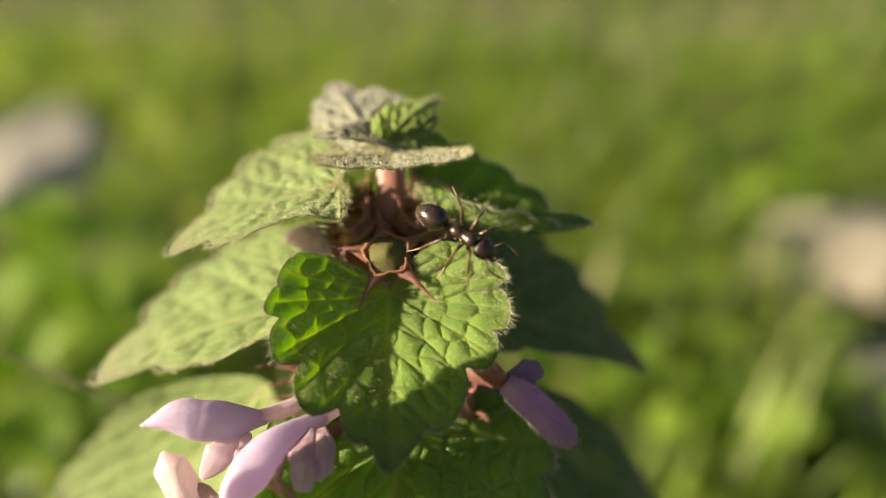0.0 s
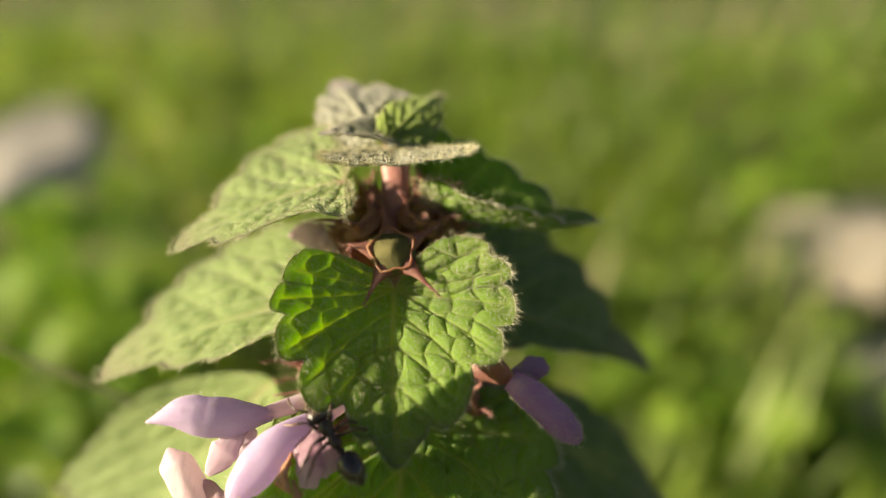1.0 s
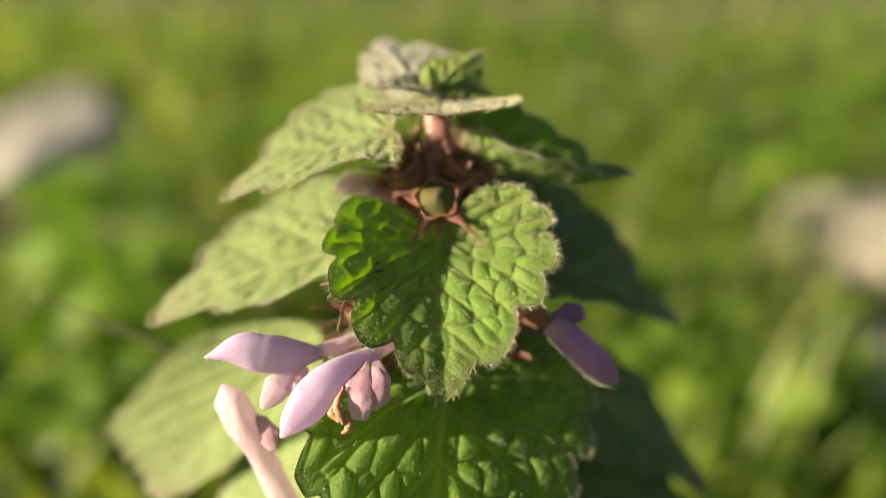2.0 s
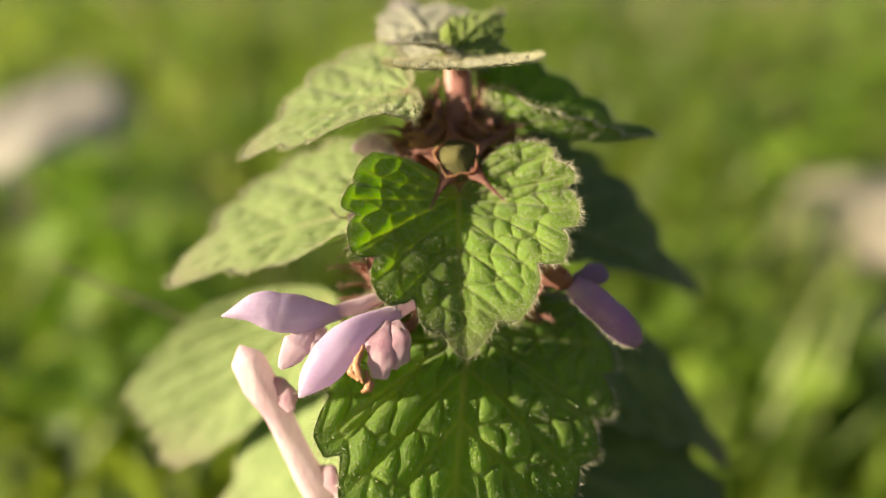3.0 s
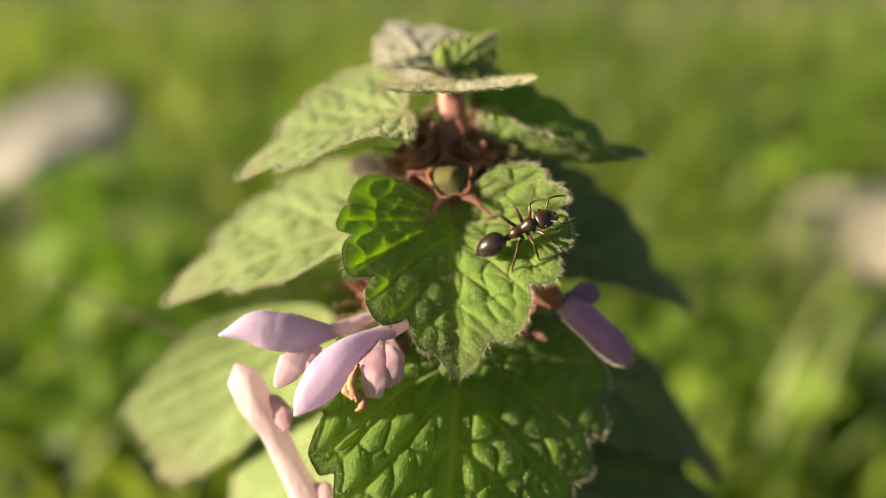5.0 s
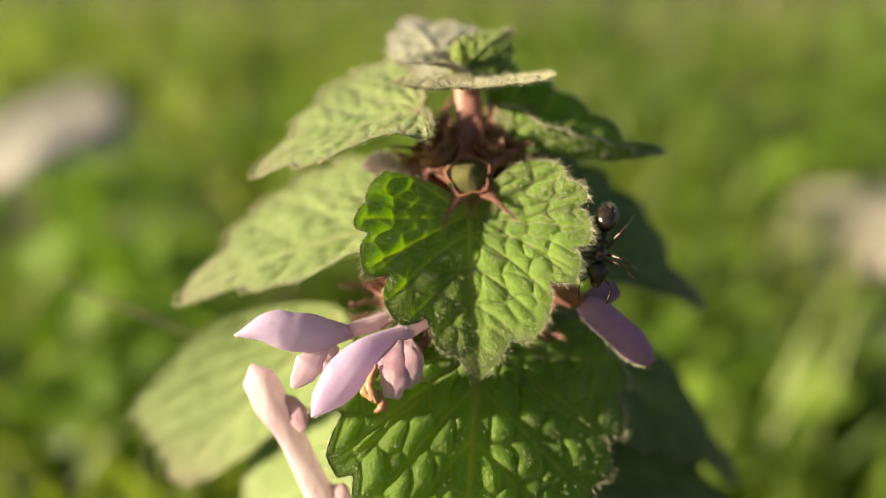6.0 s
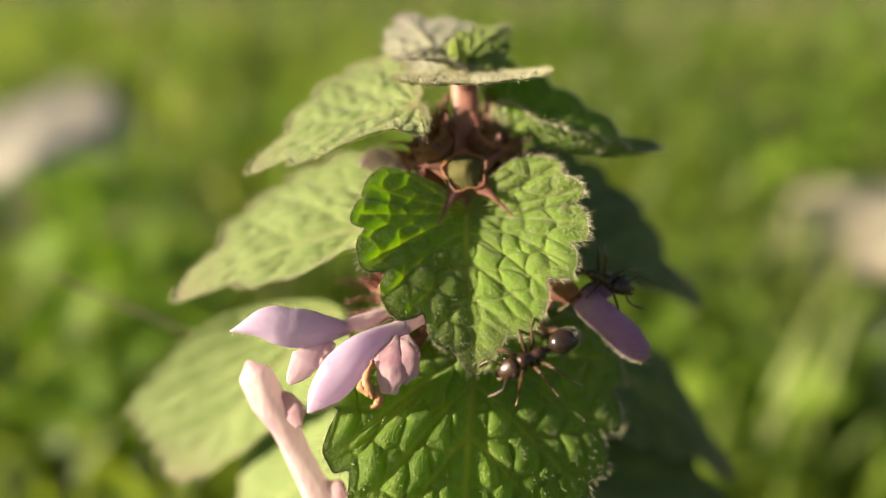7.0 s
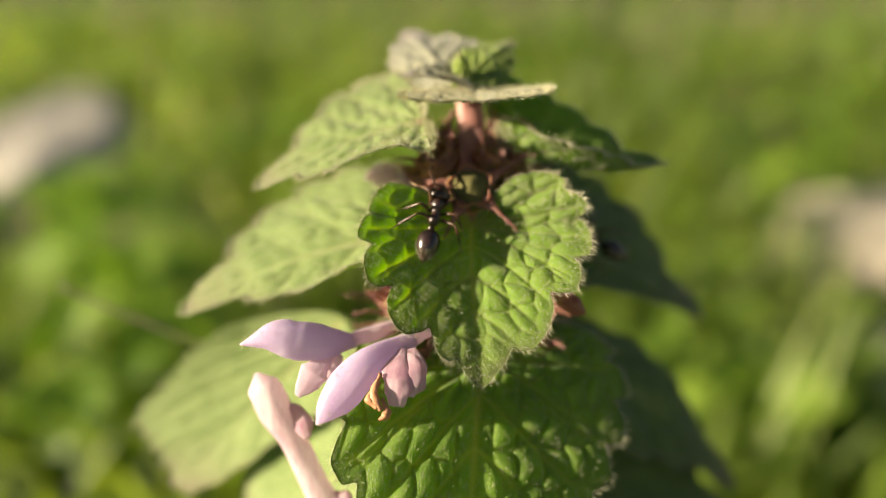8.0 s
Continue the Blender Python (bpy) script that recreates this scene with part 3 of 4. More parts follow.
# middle side leaves
leaf((-6.5, 58.5, -4.2), (-17.5, 60.2, -5.8), (-28.1, 61, -10.7), (-3.4, 5.8, 6.2), (2.4, -3.2, -3.2), LEAF_PALE,
     "broad sunlit pale green leaf with curled hairy edge", teeth=9, puff=0.45, lobe=0.5, hairs=5000, seed=5, na=240, fringe=0.3, flip=3.2, flip_at=0.32, flip_wide=0.17, flip_from=0.45)
leaf((-0.5, 61.0, -4.2), (9, 67.5, -7.0), (20.6, 76.7, -12.4), (3.2, 6.3, 7.8), (-1.2, -3.8, -1.4), LEAF_SHADED,
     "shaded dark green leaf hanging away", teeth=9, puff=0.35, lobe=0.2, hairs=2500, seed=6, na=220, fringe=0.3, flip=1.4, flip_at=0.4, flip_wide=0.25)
leaf((-4.2, 63, -0.5), (-4.0, 68, 1.0), (-4.0, 75, -2.5), (-8.5, -0.5, -1.2), (8.5, -0.5, -1.2), LEAF,
     "shaded green leaf behind the stem", teeth=8, puff=0.35, lobe=0.4, hairs=300, seed=15)
# lower side leaves
leaf((-15.3, 66.0, -11.8), (-23.4, 69.0, -19.8), (-32.3, 71.0, -29.4), (-15.5, 3.0, -1.6), (5.5, -4.0, -4.0), LEAF_PALE,
     "large bright pale green lower leaf", puff=0.2, lobe=0.5, hairs=500, seed=7, wave=0.012, ripple=0.06, na=240,
     edges=([(0, 1.0), (6.7, 0.908), (16.5, 0.822), (28.8, 0.772), (40.4, 0.753), (45.3, 0.713), (49.9, 0.643), (63.5, 0.562), (79.2, 0.51), (92.7, 0.469), (106.4, 0.422), (126.7, 0.324), (149.1, 0.162), (168, 0.05)],
            [(0, 1.0), (9.1, 0.925), (16.1, 0.826), (22.8, 0.734), (28.6, 0.65), (48.0, 0.54), (76.5, 0.401), (168, 0.05)]))
leaf((-8, 62, -22), (-18, 66, -27), (-28, 69, -36), (-5, 6, 6), (3.5, -6, -4.5), LEAF_PALE,
     "bright pale green leaf below", teeth=8, puff=0.2, lobe=0.5, hairs=0, seed=8)
leaf((-1, 62, -14), (12.5, 70, -19.5), (25.5, 81, -31.5), (3.0, 6.2, 3.6), (-3.4, -5.0, -4.4), LEAF_SHADED,
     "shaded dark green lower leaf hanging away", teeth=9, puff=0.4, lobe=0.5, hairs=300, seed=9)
leaf((-2, 66, -26), (12, 72, -31), (31, 80, -43), (6, 6.2, 7.5), (-4.5, -5.6, -8.0), LEAF_SHADED,
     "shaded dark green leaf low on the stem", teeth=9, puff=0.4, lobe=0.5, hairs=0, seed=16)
leaf((-3.4, 65, -13.5), (-3.6, 71, -15), (-4, 80, -21), (-9.5, -0.5, -1.4), (9.5, -0.5, -1.4), LEAF_SHADED,
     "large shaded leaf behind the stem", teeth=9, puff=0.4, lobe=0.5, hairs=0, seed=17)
# top leaves
leaf((-4.28, 58.4, 7.23), (-3.89, 55.4, 6.34), (-3.54, 52.6, 5.52), (-5.16, -1.62, -0.5), (5.94, -1.62, 0.0), LEAF_TOP,
     "small greyish purple young leaf seen edge-on", teeth=7, puff=0.35, lobe=0.5, hairs=6000, hair_len=(0.4, 0.8), fringe=0.45, seed=10, na=180, nr=40, cell=0.12)
leaf((-5.2, 60.5, 8.2), (-7.6, 63.5, 11.4), (-10.0, 68.5, 14.8), (-4.2, 1.2, -0.4), (4.6, 1.8, 1.8), LEAF_TOP,
     "small greyish downy young leaf", teeth=7, puff=0.4, lobe=0.5, hairs=1500, seed=11, na=130, nr=36, cell=0.12)
leaf((-4.8, 59.5, 8.2), (-7.0, 58.4, 8.7), (-10.0, 58.0, 8.4), (-0.2, 2.4, 1.6), (0.6, -2.0, -0.5), LEAF_TOP,
     "small folded downy young leaf", teeth=6, puff=0.35, lobe=0.5, hairs=900, seed=12, na=110, nr=30, cell=0.14)
leaf((-4.4, 60, 8.4), (-2.6, 61.5, 10.6), (-0.2, 63.6, 12.6), (-1.8, 1.8, 1.6), (2.2, -0.6, -1.6), LEAF_YOUNG,
     "small sunlit yellow-green young leaf", teeth=6, puff=0.3, lobe=0.5, hairs=900, seed=13, na=110, nr=30, cell=0.14)
leaf((-4.6, 60, 8.0), (-4.8, 59.4, 9.4), (-5.0, 59.4, 10.8), (-0.9, 0.3, 0.1), (0.9, 0.2, 0.1), LEAF_YOUNG,
     "tiny yellow-green leaf bud", teeth=5, puff=0.15, lobe=0.5, hairs=300, seed=14, na=80, nr=20, cell=0.2)


def calyx(base, mouth, radius, spread, label, turn=0.0, seed=0, reach=2.3, sunk=1.0, bud_skin=None):
    """A bell with five pointed, bristly teeth."""
    base, mouth = np.array(base, float), np.array(mouth, float)
    ax = unit(mouth - base)
    e1 = unit(np.cross(ax, (0.1, 0, 1)))
    e2 = np.cross(ax, e1)
    rng = np.random.RandomState(seed)
    rings, sides = 14, 20
    verts, faces = [], []
    depth = np.linalg.norm(mouth - base)
    for shell in (0, 1):
        for i in range(rings):
            f = i / (rings - 1)
            r = radius * (0.35 + 0.65 * math.sin(min(f * 1.25, 1) * math.pi / 2)) * (1 - 0.12 * shell) * (1 + 0.1 * max(0, f - 0.8) * 5)
            for k in range(sides):
                an = 2 * math.pi * k / sides + turn
                rr = r * (1 + (0.05 + 0.08 * f ** 3) * math.cos(5 * (an - turn - math.pi)))
                verts.append(base + ax * depth * (f if not shell else 0.1 + 0.9 * f) + (e1 * math.cos(an) + e2 * math.sin(an)) * rr)
    for shell in (0, 1):
        for i in range(rings - 1):
            for k in range(sides):
                k2 = (k + 1) % sides
                q = [shell * rings * sides + v for v in (i * sides + k, i * sides + k2, (i + 1) * sides + k2, (i + 1) * sides + k)]
                faces.append(tuple(q if not shell else q[::-1]))
    top = (rings - 1) * sides
    for k in range(sides):
        k2 = (k + 1) % sides
        faces.append((top + k, top + k2, top + k2 + rings * sides, top + k + rings * sides))
    ob = mesh_object("calyx", np.array(verts) * MM, faces, CALYX, plant, label)
    v, f = loft(np.array([base + ax * depth * (sunk - 0.45), base + ax * depth * (sunk - 0.2), base + ax * depth * sunk]) * MM, np.array([0.6, 1.0, 1.12, 1.06, 0.82, 0.5, 0.08]) * radius * MM, 15, 18, 1, (0, 0, 1), 2, 0.04, seed, 0.25)
    mesh_object("bud", v, f, bud_skin or CALYX, ob, "closed bud inside its cup")
    for j in range(5):
        an = 2 * math.pi * j / 5 + turn + math.pi
        d = e1 * math.cos(an) + e2 * math.sin(an)
        p0 = mouth + d * radius * 0.85 - ax * 0.5
        ln = reach * rng.uniform(0.85, 1.15)
        p1 = p0 + unit(ax * (1 - spread) + d * spread) * ln * 0.5 + rng.normal(size=3) * 0.05
        p2 = p1 + unit(ax * (0.75 - spread) + d * (spread + 0.25)) * ln * 0.5 + rng.normal(size=3) * 0.1
        v, f = loft(np.array([p0, p1, p2]) * MM, np.array([1.0, 0.62, 0.3, 0.17, 0.11, 0.04]) * MM * radius / 1.7, 8, 14, 0.45, ax)
        sep = mesh_object("sepal", v, f, SEPAL, ob)
        line = curve_points([p0, p1, p2], 40)
        roots, ways, lens = [], [], []
        for _ in range(70):
            q = line[rng.randint(14, 40)]
            w = rng.normal(size=3)
            roots.append((q + unit(w) * 0.1) * MM)
            ways.append(unit(w) + 0.5 * unit(p2 - p1))
            lens.append(rng.uniform(0.2, 0.5) * MM)
        hv, hf = hair_mesh(roots, ways, lens, 0.011 * MM, rng)
        joined_v, joined_f = joined([(v, f), (np.array(hv), hf)])
        bpy.data.objects.remove(sep)
        mesh_object("sepal", joined_v, joined_f, SEPAL, ob, "bristly reddish pointed tooth" if j == 0 else "", second=(HAIR_RED, len(f)))
    return ob


# upper whorl: one calyx faces the viewer, the others stand round the stem
calyx((-4.0, 60.2, -1.6), (-4.1, 55.9, -0.3), 1.55, 0.85, "star-shaped green-brown calyx holding a bud", math.radians(107), 1, 3.1, 1.12, THROAT)
calyx((-4.6, 60.5, -0.5), (-7.0, 57.8, 2.6), 1.5, 0.35, "red-brown ribbed calyx", 0.3, 2)
calyx((-3.6, 60.5, -0.5), (-1.8, 58.2, 2.7), 1.5, 0.35, "red-brown ribbed calyx", 0.5, 3)
calyx((-4.8, 60.8, -2.0), (-8.0, 58.8, -0.6), 1.5, 0.4, "red-brown ribbed calyx", 0.1, 4)
calyx((-3.2, 60.8, -2.0), (0.0, 59.4, -0.2), 1.5, 0.4, "red-brown ribbed calyx", 0.7, 5)
calyx((-4.8, 61.0, 0.0), (-6.6, 59.6, 4.0), 1.2, 0.2, "slender red-brown calyx", 0.2, 6)
calyx((-3.2, 61.0, 0.0), (-1.4, 60.0, 4.2), 1.2, 0.2, "slender red-brown calyx", 0.6, 7)
calyx((-5.0, 61.8, -1.0), (-8.0, 61.6, 2.2), 1.6, 0.3, "red-brown ribbed calyx behind the stem", 0.3, 16)
calyx((-3.0, 61.8, -1.0), (0.2, 61.8, 2.4), 1.6, 0.3, "red-brown ribbed calyx behind the stem", 0.6, 17)
calyx((-2.6, 61.4, -2.6), (1.4, 60.4, -2.2), 1.4, 0.4, "red-brown ribbed calyx", 0.2, 18)
# lower whorl
for k, (bx, mx, my, mz) in enumerate(((-5.0, -9.6, 60.2, -9.6), (-5.0, -10.0, 58.8, -8.4), (-5.2, -9.8, 57.6, -14.4), (-2.2, 2.4, 59.6, -11.6),
                                      (-2.4, 2.0, 61.8, -9.6), (-5.0, -8.6, 63.6, -10.0), (-2.4, 1.4, 64.2, -11.0))):
    calyx((bx, 61.6, -13.4), (mx, my, mz), 1.5, 0.25, "green-brown calyx of the lower whorl", 0.5 * k, 20 + k, 4.0 if mx < 0 else 2.4)
# lowest whorl, unseen behind the leaf, added to block sun from the right
for k, (bx, mx, my, mz) in enumerate(((-5.0, -9.6, 62.2, -24.0), (-4.6, -8.6, 59.8, -25.0), (-2.0, 2.2, 61.0, -24.6), (-2.0, 2.6, 64.0, -23.6), (-4.0, -5.0, 67.0, -23.0))):
    calyx((bx, 64.4, -27.0), (mx, my, mz), 1.6, 0.25, "green-brown calyx of the unseen lowest whorl", 0.5 * k, 30 + k, 2.4)
calyx((-4.4, 61.5, -13.0), (-8.6, 58.0, -10.4), 1.5, 0.25, "green-brown calyx of the lower whorl", 0.2, 8, 4.0)
calyx((-4.4, 61.5, -13.6), (-8.4, 57.0, -12.6), 1.5, 0.25, "green-brown calyx of the lower whorl", 0.9, 9, 4.0)
calyx((-2.6, 61.5, -13.0), (0.0, 59.8, -9.4), 1.5, 0.25, "green-brown calyx of the lower whorl", 0.4, 10)


def flower(tube_pts, tube_r, hood_pts, hood_r, lip_pts, lip_r, tube_mat, hood_mat, lip_mat, label, hairs=160, seed=0, flat=(0, 1, 0), stamen=None):
    v, f = loft(np.array(tube_pts) * MM, np.array([*tube_r, 0.15]) * MM, 20, 40, 0.85, flat, 2.0, 0.015, seed, 0.22)
    ob = mesh_object("flower", v, f, tube_mat, plant, label)
    if hood_pts:
        v, f = loft(np.array(hood_pts) * MM, np.array(hood_r) * MM, 26, 40, 0.66, flat, 2.0, 0.008, seed + 1, 0.14)
        hd = mesh_object("hood", v, f, hood_mat, ob, "smooth arched upper lip")
        rng = np.random.RandomState(seed)
        line = curve_points(hood_pts, 40)
        rad = np.interp(np.linspace(0, 1, 40), np.linspace(0, 1, len(hood_r)), hood_r)
        roots, ways, lens = [], [], []
        for _ in range(hairs):
            k = rng.randint(2, 39)
            t = unit(line[min(k + 1, 39)] - line[k - 1])
            w = rng.normal(size=3)
            w = unit(w - t * (w @ t))
            n = np.array(flat, float)
            roots.append((line[k] + rad[k] * (w - n * (w @ n) * 0.38)) * MM)
            ways.append(w + 0.4 * t)
            lens.append(rng.uniform(0.15, 0.4) * MM)
        hv, hf = hair_mesh(roots, ways, lens, 0.011 * MM, rng)
        joined_v, joined_f = joined([(v, f), (np.array(hv), hf)])
        bpy.data.objects.remove(hd)
        mesh_object("hood", joined_v, joined_f, hood_mat, ob, "smooth arched upper lip", second=(HAIR, len(f)))
    for k, (lp, lr) in enumerate(zip(lip_pts, lip_r)):
        v, f = loft(np.array(lp) * MM, np.array(lr) * MM, 20, 30, 0.28, flat, 2.0, 0.02, seed + 3 + k, 0.42)
        mesh_object("lower_lip", v, f, lip_mat, ob, "pale crumpled lower lip")
    if stamen:
        for i, sp in enumerate(stamen):
            v, f = loft(np.array(sp) * MM, np.array([0.14, 0.16, 0.26, 0.3, 0.2, 0.1]) * MM, 10, 16, 0.7, flat, 2, 0.2, 5 + i, 0.5)
            mesh_object("stamen", v, f, STAMEN, ob, "shrivelled orange stamen")
    return ob


flower([(-8.2, 57.4, -10.6), (-11.5, 55.5, -11.6), (-14.8, 53.6, -12.4)], [0.45, 0.5, 0.6, 0.5],
       [(-12.6, 54.8, -12.1), (-15.4, 53.2, -11.9), (-18.2, 52.4, -11.5), (-20.6, 52.1, -12.0)], [0.45, 0.95, 1.3, 1.42, 1.35, 1.0, 0.5, 0.05],
       [[(-14.4, 53.6, -12.7), (-15.4, 53.0, -14.2), (-16.6, 52.8, -15.8)], [(-13.8, 54.2, -12.9), (-14.4, 54.0, -14.0), (-14.8, 53.8, -14.8)]],
       [[0.5, 0.8, 1.0, 0.8, 0.2], [0.4, 0.7, 0.7, 0.5, 0.2]],
       PETAL_PINK, PETAL, PETAL_PINK, "lilac hooded flower with pink throat", 300, 31)
flower([(-5.6, 57.0, -10.8), (-7.4, 55.0, -11.3), (-9.2, 53.6, -12.1), (-10.8, 53.0, -13.0)], [0.42, 0.45, 0.52, 0.6, 0.45],
       [(-8.2, 53.6, -11.7), (-11.2, 52.0, -13.2), (-13.5, 51.5, -15.6), (-15.0, 51.6, -17.6)], [0.5, 0.74, 1.1, 1.36, 1.4, 1.2, 0.72, 0.06],
       [[(-9.2, 52.6, -12.4), (-9.1, 51.0, -14.3), (-9.3, 50.5, -16.0)], [(-8.6, 52.6, -12.4), (-8.1, 51.2, -14.0), (-8.3, 50.8, -15.4)]],
       [[0.7, 1.0, 1.1, 0.95, 0.45], [0.6, 0.85, 0.95, 0.7, 0.25]],
       PETAL_PINK, PETAL, PETAL_STREAK, "lilac hooded flower with withered stamens", 500, 32,
       stamen=[[(-10.4, 51.0, -13.8), (-10.8, 50.2, -15.0), (-10.3, 49.9, -16.2)], [(-10.5, 50.9, -14.4), (-11.1, 50.2, -15.4), (-10.5, 49.9, -16.0)],
               [(-10.2, 50.4, -15.4), (-9.9, 50.0, -16.4), (-10.4, 49.9, -16.8)]])
flower([(-12.6, 58, -29), (-14.7, 56.6, -25.6), (-17.4, 56, -20.0), (-18.8, 55.6, -17.4), (-20.2, 55.2, -14.6)], [1.5, 1.5, 1.35, 1.15, 1.02, 1.0, 1.05, 1.15, 1.25, 1.32, 1.3, 1.2],
       [], [],
       [[(-18.5, 55.6, -17.8), (-17.0, 55.2, -17.9), (-16.2, 54.9, -19.4)],
        [(-14.9, 56.4, -24.4), (-13.6, 56.0, -24.6), (-12.4, 55.8, -26.4)], [(-13.8, 56.4, -26.4), (-12.6, 56.0, -27.2), (-12.0, 55.8, -28.6)]],
       [[0.5, 0.75, 0.8, 0.7, 0.3], [0.5, 0.75, 0.8, 0.6, 0.2], [0.6, 0.8, 0.8, 0.6, 0.2]], PETAL_WHITE, PETAL_WHITE, PETAL_STREAK,
       "whitish pink flower tube hanging open", 0, 33)
flower([(0.4, 59.0, -8.6), (2.8, 57.4, -9.0), (4.8, 56.6, -10.0)], [0.7, 1.0, 1.1, 1.0, 0.85], [], [], [], [], SEPAL, PETAL_DEEP, PETAL_DEEP,
       "brownish downy flower tube", 0, 34)


def loose_flower(at):
    """The purple corolla that drops off its tube; its origin is its throat."""
    at = np.array(at, float)
    pts, rad = [(4.6, 56.6, -9.9), (6.4, 56.3, -11.2), (8.2, 56.0, -12.9), (9.6, 56.0, -14.3)], [0.8, 1.05, 1.1, 1.15, 1.2, 1.15, 0.95, 0.35]
    v, f = loft((np.array(pts) - at) * MM, np.array(rad) * MM, 24, 40, 0.8, (0, 1, 0), 2.0, 0.01, 35, 0.14)
    rng = np.random.RandomState(36)
    line = curve_points(pts, 40) - at
    r = np.interp(np.linspace(0, 1, 40), np.linspace(0, 1, len(rad)), rad)
    roots, ways, lens = [], [], []
    for _ in range(1500):
        k = rng.randint(3, 40)
        t = unit(line[min(k + 1, 39)] - line[k - 1])
        w = rng.normal(size=3)
        w = unit(w - t * (w @ t) * (1 if k < 37 else 0.4))
        roots.append((line[k] + r[k] * (w - np.array((0, w[1] * 0.2, 0)))) * MM)
        ways.append(w + 0.3 * t)
        lens.append(rng.uniform(0.12, 0.34) * MM)
    hv, hf = hair_mesh(roots, ways, lens, 0.009 * MM, rng)
    jv, jf = joined([(v, f), (np.array(hv), hf)])
    ob = mesh_object("flower", jv, jf, PETAL_DEEP, None, "", second=(HAIR, len(f)))
    tagged(ob, "purple downy flower bud dropping off its tube", "flower")
    v, f = loft((np.array([(4.9, 57.0, -9.7), (6.3, 57.4, -9.2), (7.6, 57.8, -9.3)]) - at) * MM, np.array([0.5, 0.8, 0.95, 0.85, 0.3]) * MM, 18, 24, 0.35, (0, 1, 0), 2.0, 0.02, 37, 0.3)
    mesh_object("lower_lip", v, f, PETAL_DEEP, ob, "crumpled magenta lower lip")
    return ob


DROP_AT = (5.0, 56.5, -10.2)
FALL = 1000 * (SITE @ (Vector(DROP_AT) * MM)).z - 1.5  # millimetres down to the soil
DROPPED = loose_flower(DROP_AT)
flower([(-7.6, 61.0, -0.6), (-9.4, 61.6, 0.2), (-10.6, 62, 0.6)], [0.6, 0.9, 1.1, 0.9],
       [(-9.8, 61.6, 0.3), (-11.2, 62, 0.9), (-12.8, 62.2, 0.8)], [0.5, 0.95, 1.05, 0.75, 0.2], [], [], PETAL_PINK, PETAL_PINK, PETAL_PINK,
       "pale pink flower half hidden behind leaves", 0, 35)
twig_v, twig_f = loft(np.array([(-46, 76.6, -9.6), (-40.4, 77.2, -12.1), (-33.5, 77.7, -15.0), (-26.7, 80, -19.3), (-22, 88, -36), (-20, 104, -66), (-19, 127, -110)]) * MM,
                      np.array([0.15, 0.22, 0.25, 0.28, 0.4, 0.6, 0.7]) * MM, 8, 40, 1, (0, 1, 0), 2, 0.08, 6)
twig = mesh_object("dry_stalk", twig_v, twig_f, TWIG)
twig.matrix_basis = SITE
tagged(twig, "thin drying olive-brown stalk bent over beside the plant", "stalk")


def shade_caster(base, centre):
    """An unseen, added shade caster beside the camera, shaped as a tall weed with one broad leaf at its top, turned to
    the sun; its origin is its foot.
    """
    base, centre = np.array(base, float), np.array(centre, float)
    root = new("weed")
    tagged(root, "unseen weed-shaped shade caster swaying between the sun and the plant", "weed", "weeds beside the plant")
    v, f = loft((np.array([base, 0.5 * (base + centre) + (-1.5, 0, 0), centre + (0, 0, -16)]) - base) * MM, np.array([1.1, 0.9, 0.6]) * MM, 8, 24)
    mesh_object("stem", v, f, WEED, root)
    verts, faces = [], []
    for i in range(25):
        t = i / 24
        half = 7.2 * math.sin(math.pi * min(1.0, 0.05 + 0.95 * t)) ** 0.5 * (1 + 0.05 * math.sin(40 * t))
        for j in (-1, -0.6, -0.25, 0, 0.25, 0.6, 1):
            verts.append((centre - base + (1.2 * j * j, half * j - 2.0 * (t - 0.5), 32 * (t - 0.5))) * MM)
    for i in range(24):
        for j in range(6):
            b = i * 7 + j
            faces.append((b, b + 1, b + 8, b + 7))
    mesh_object("leaf", verts, faces, WEED, root)
    return root


# unseen, added so that its leaf shades the plant until it swings away
CASTER_FOOT = (-41, 105.0, -132.0)  # on the soil
SHADE_CASTER = shade_caster(CASTER_FOOT, (-41, 35.2, -12.0))


# ---- ants ----
AM = 1.1 * MM  # the ants are a little over 6 mm long


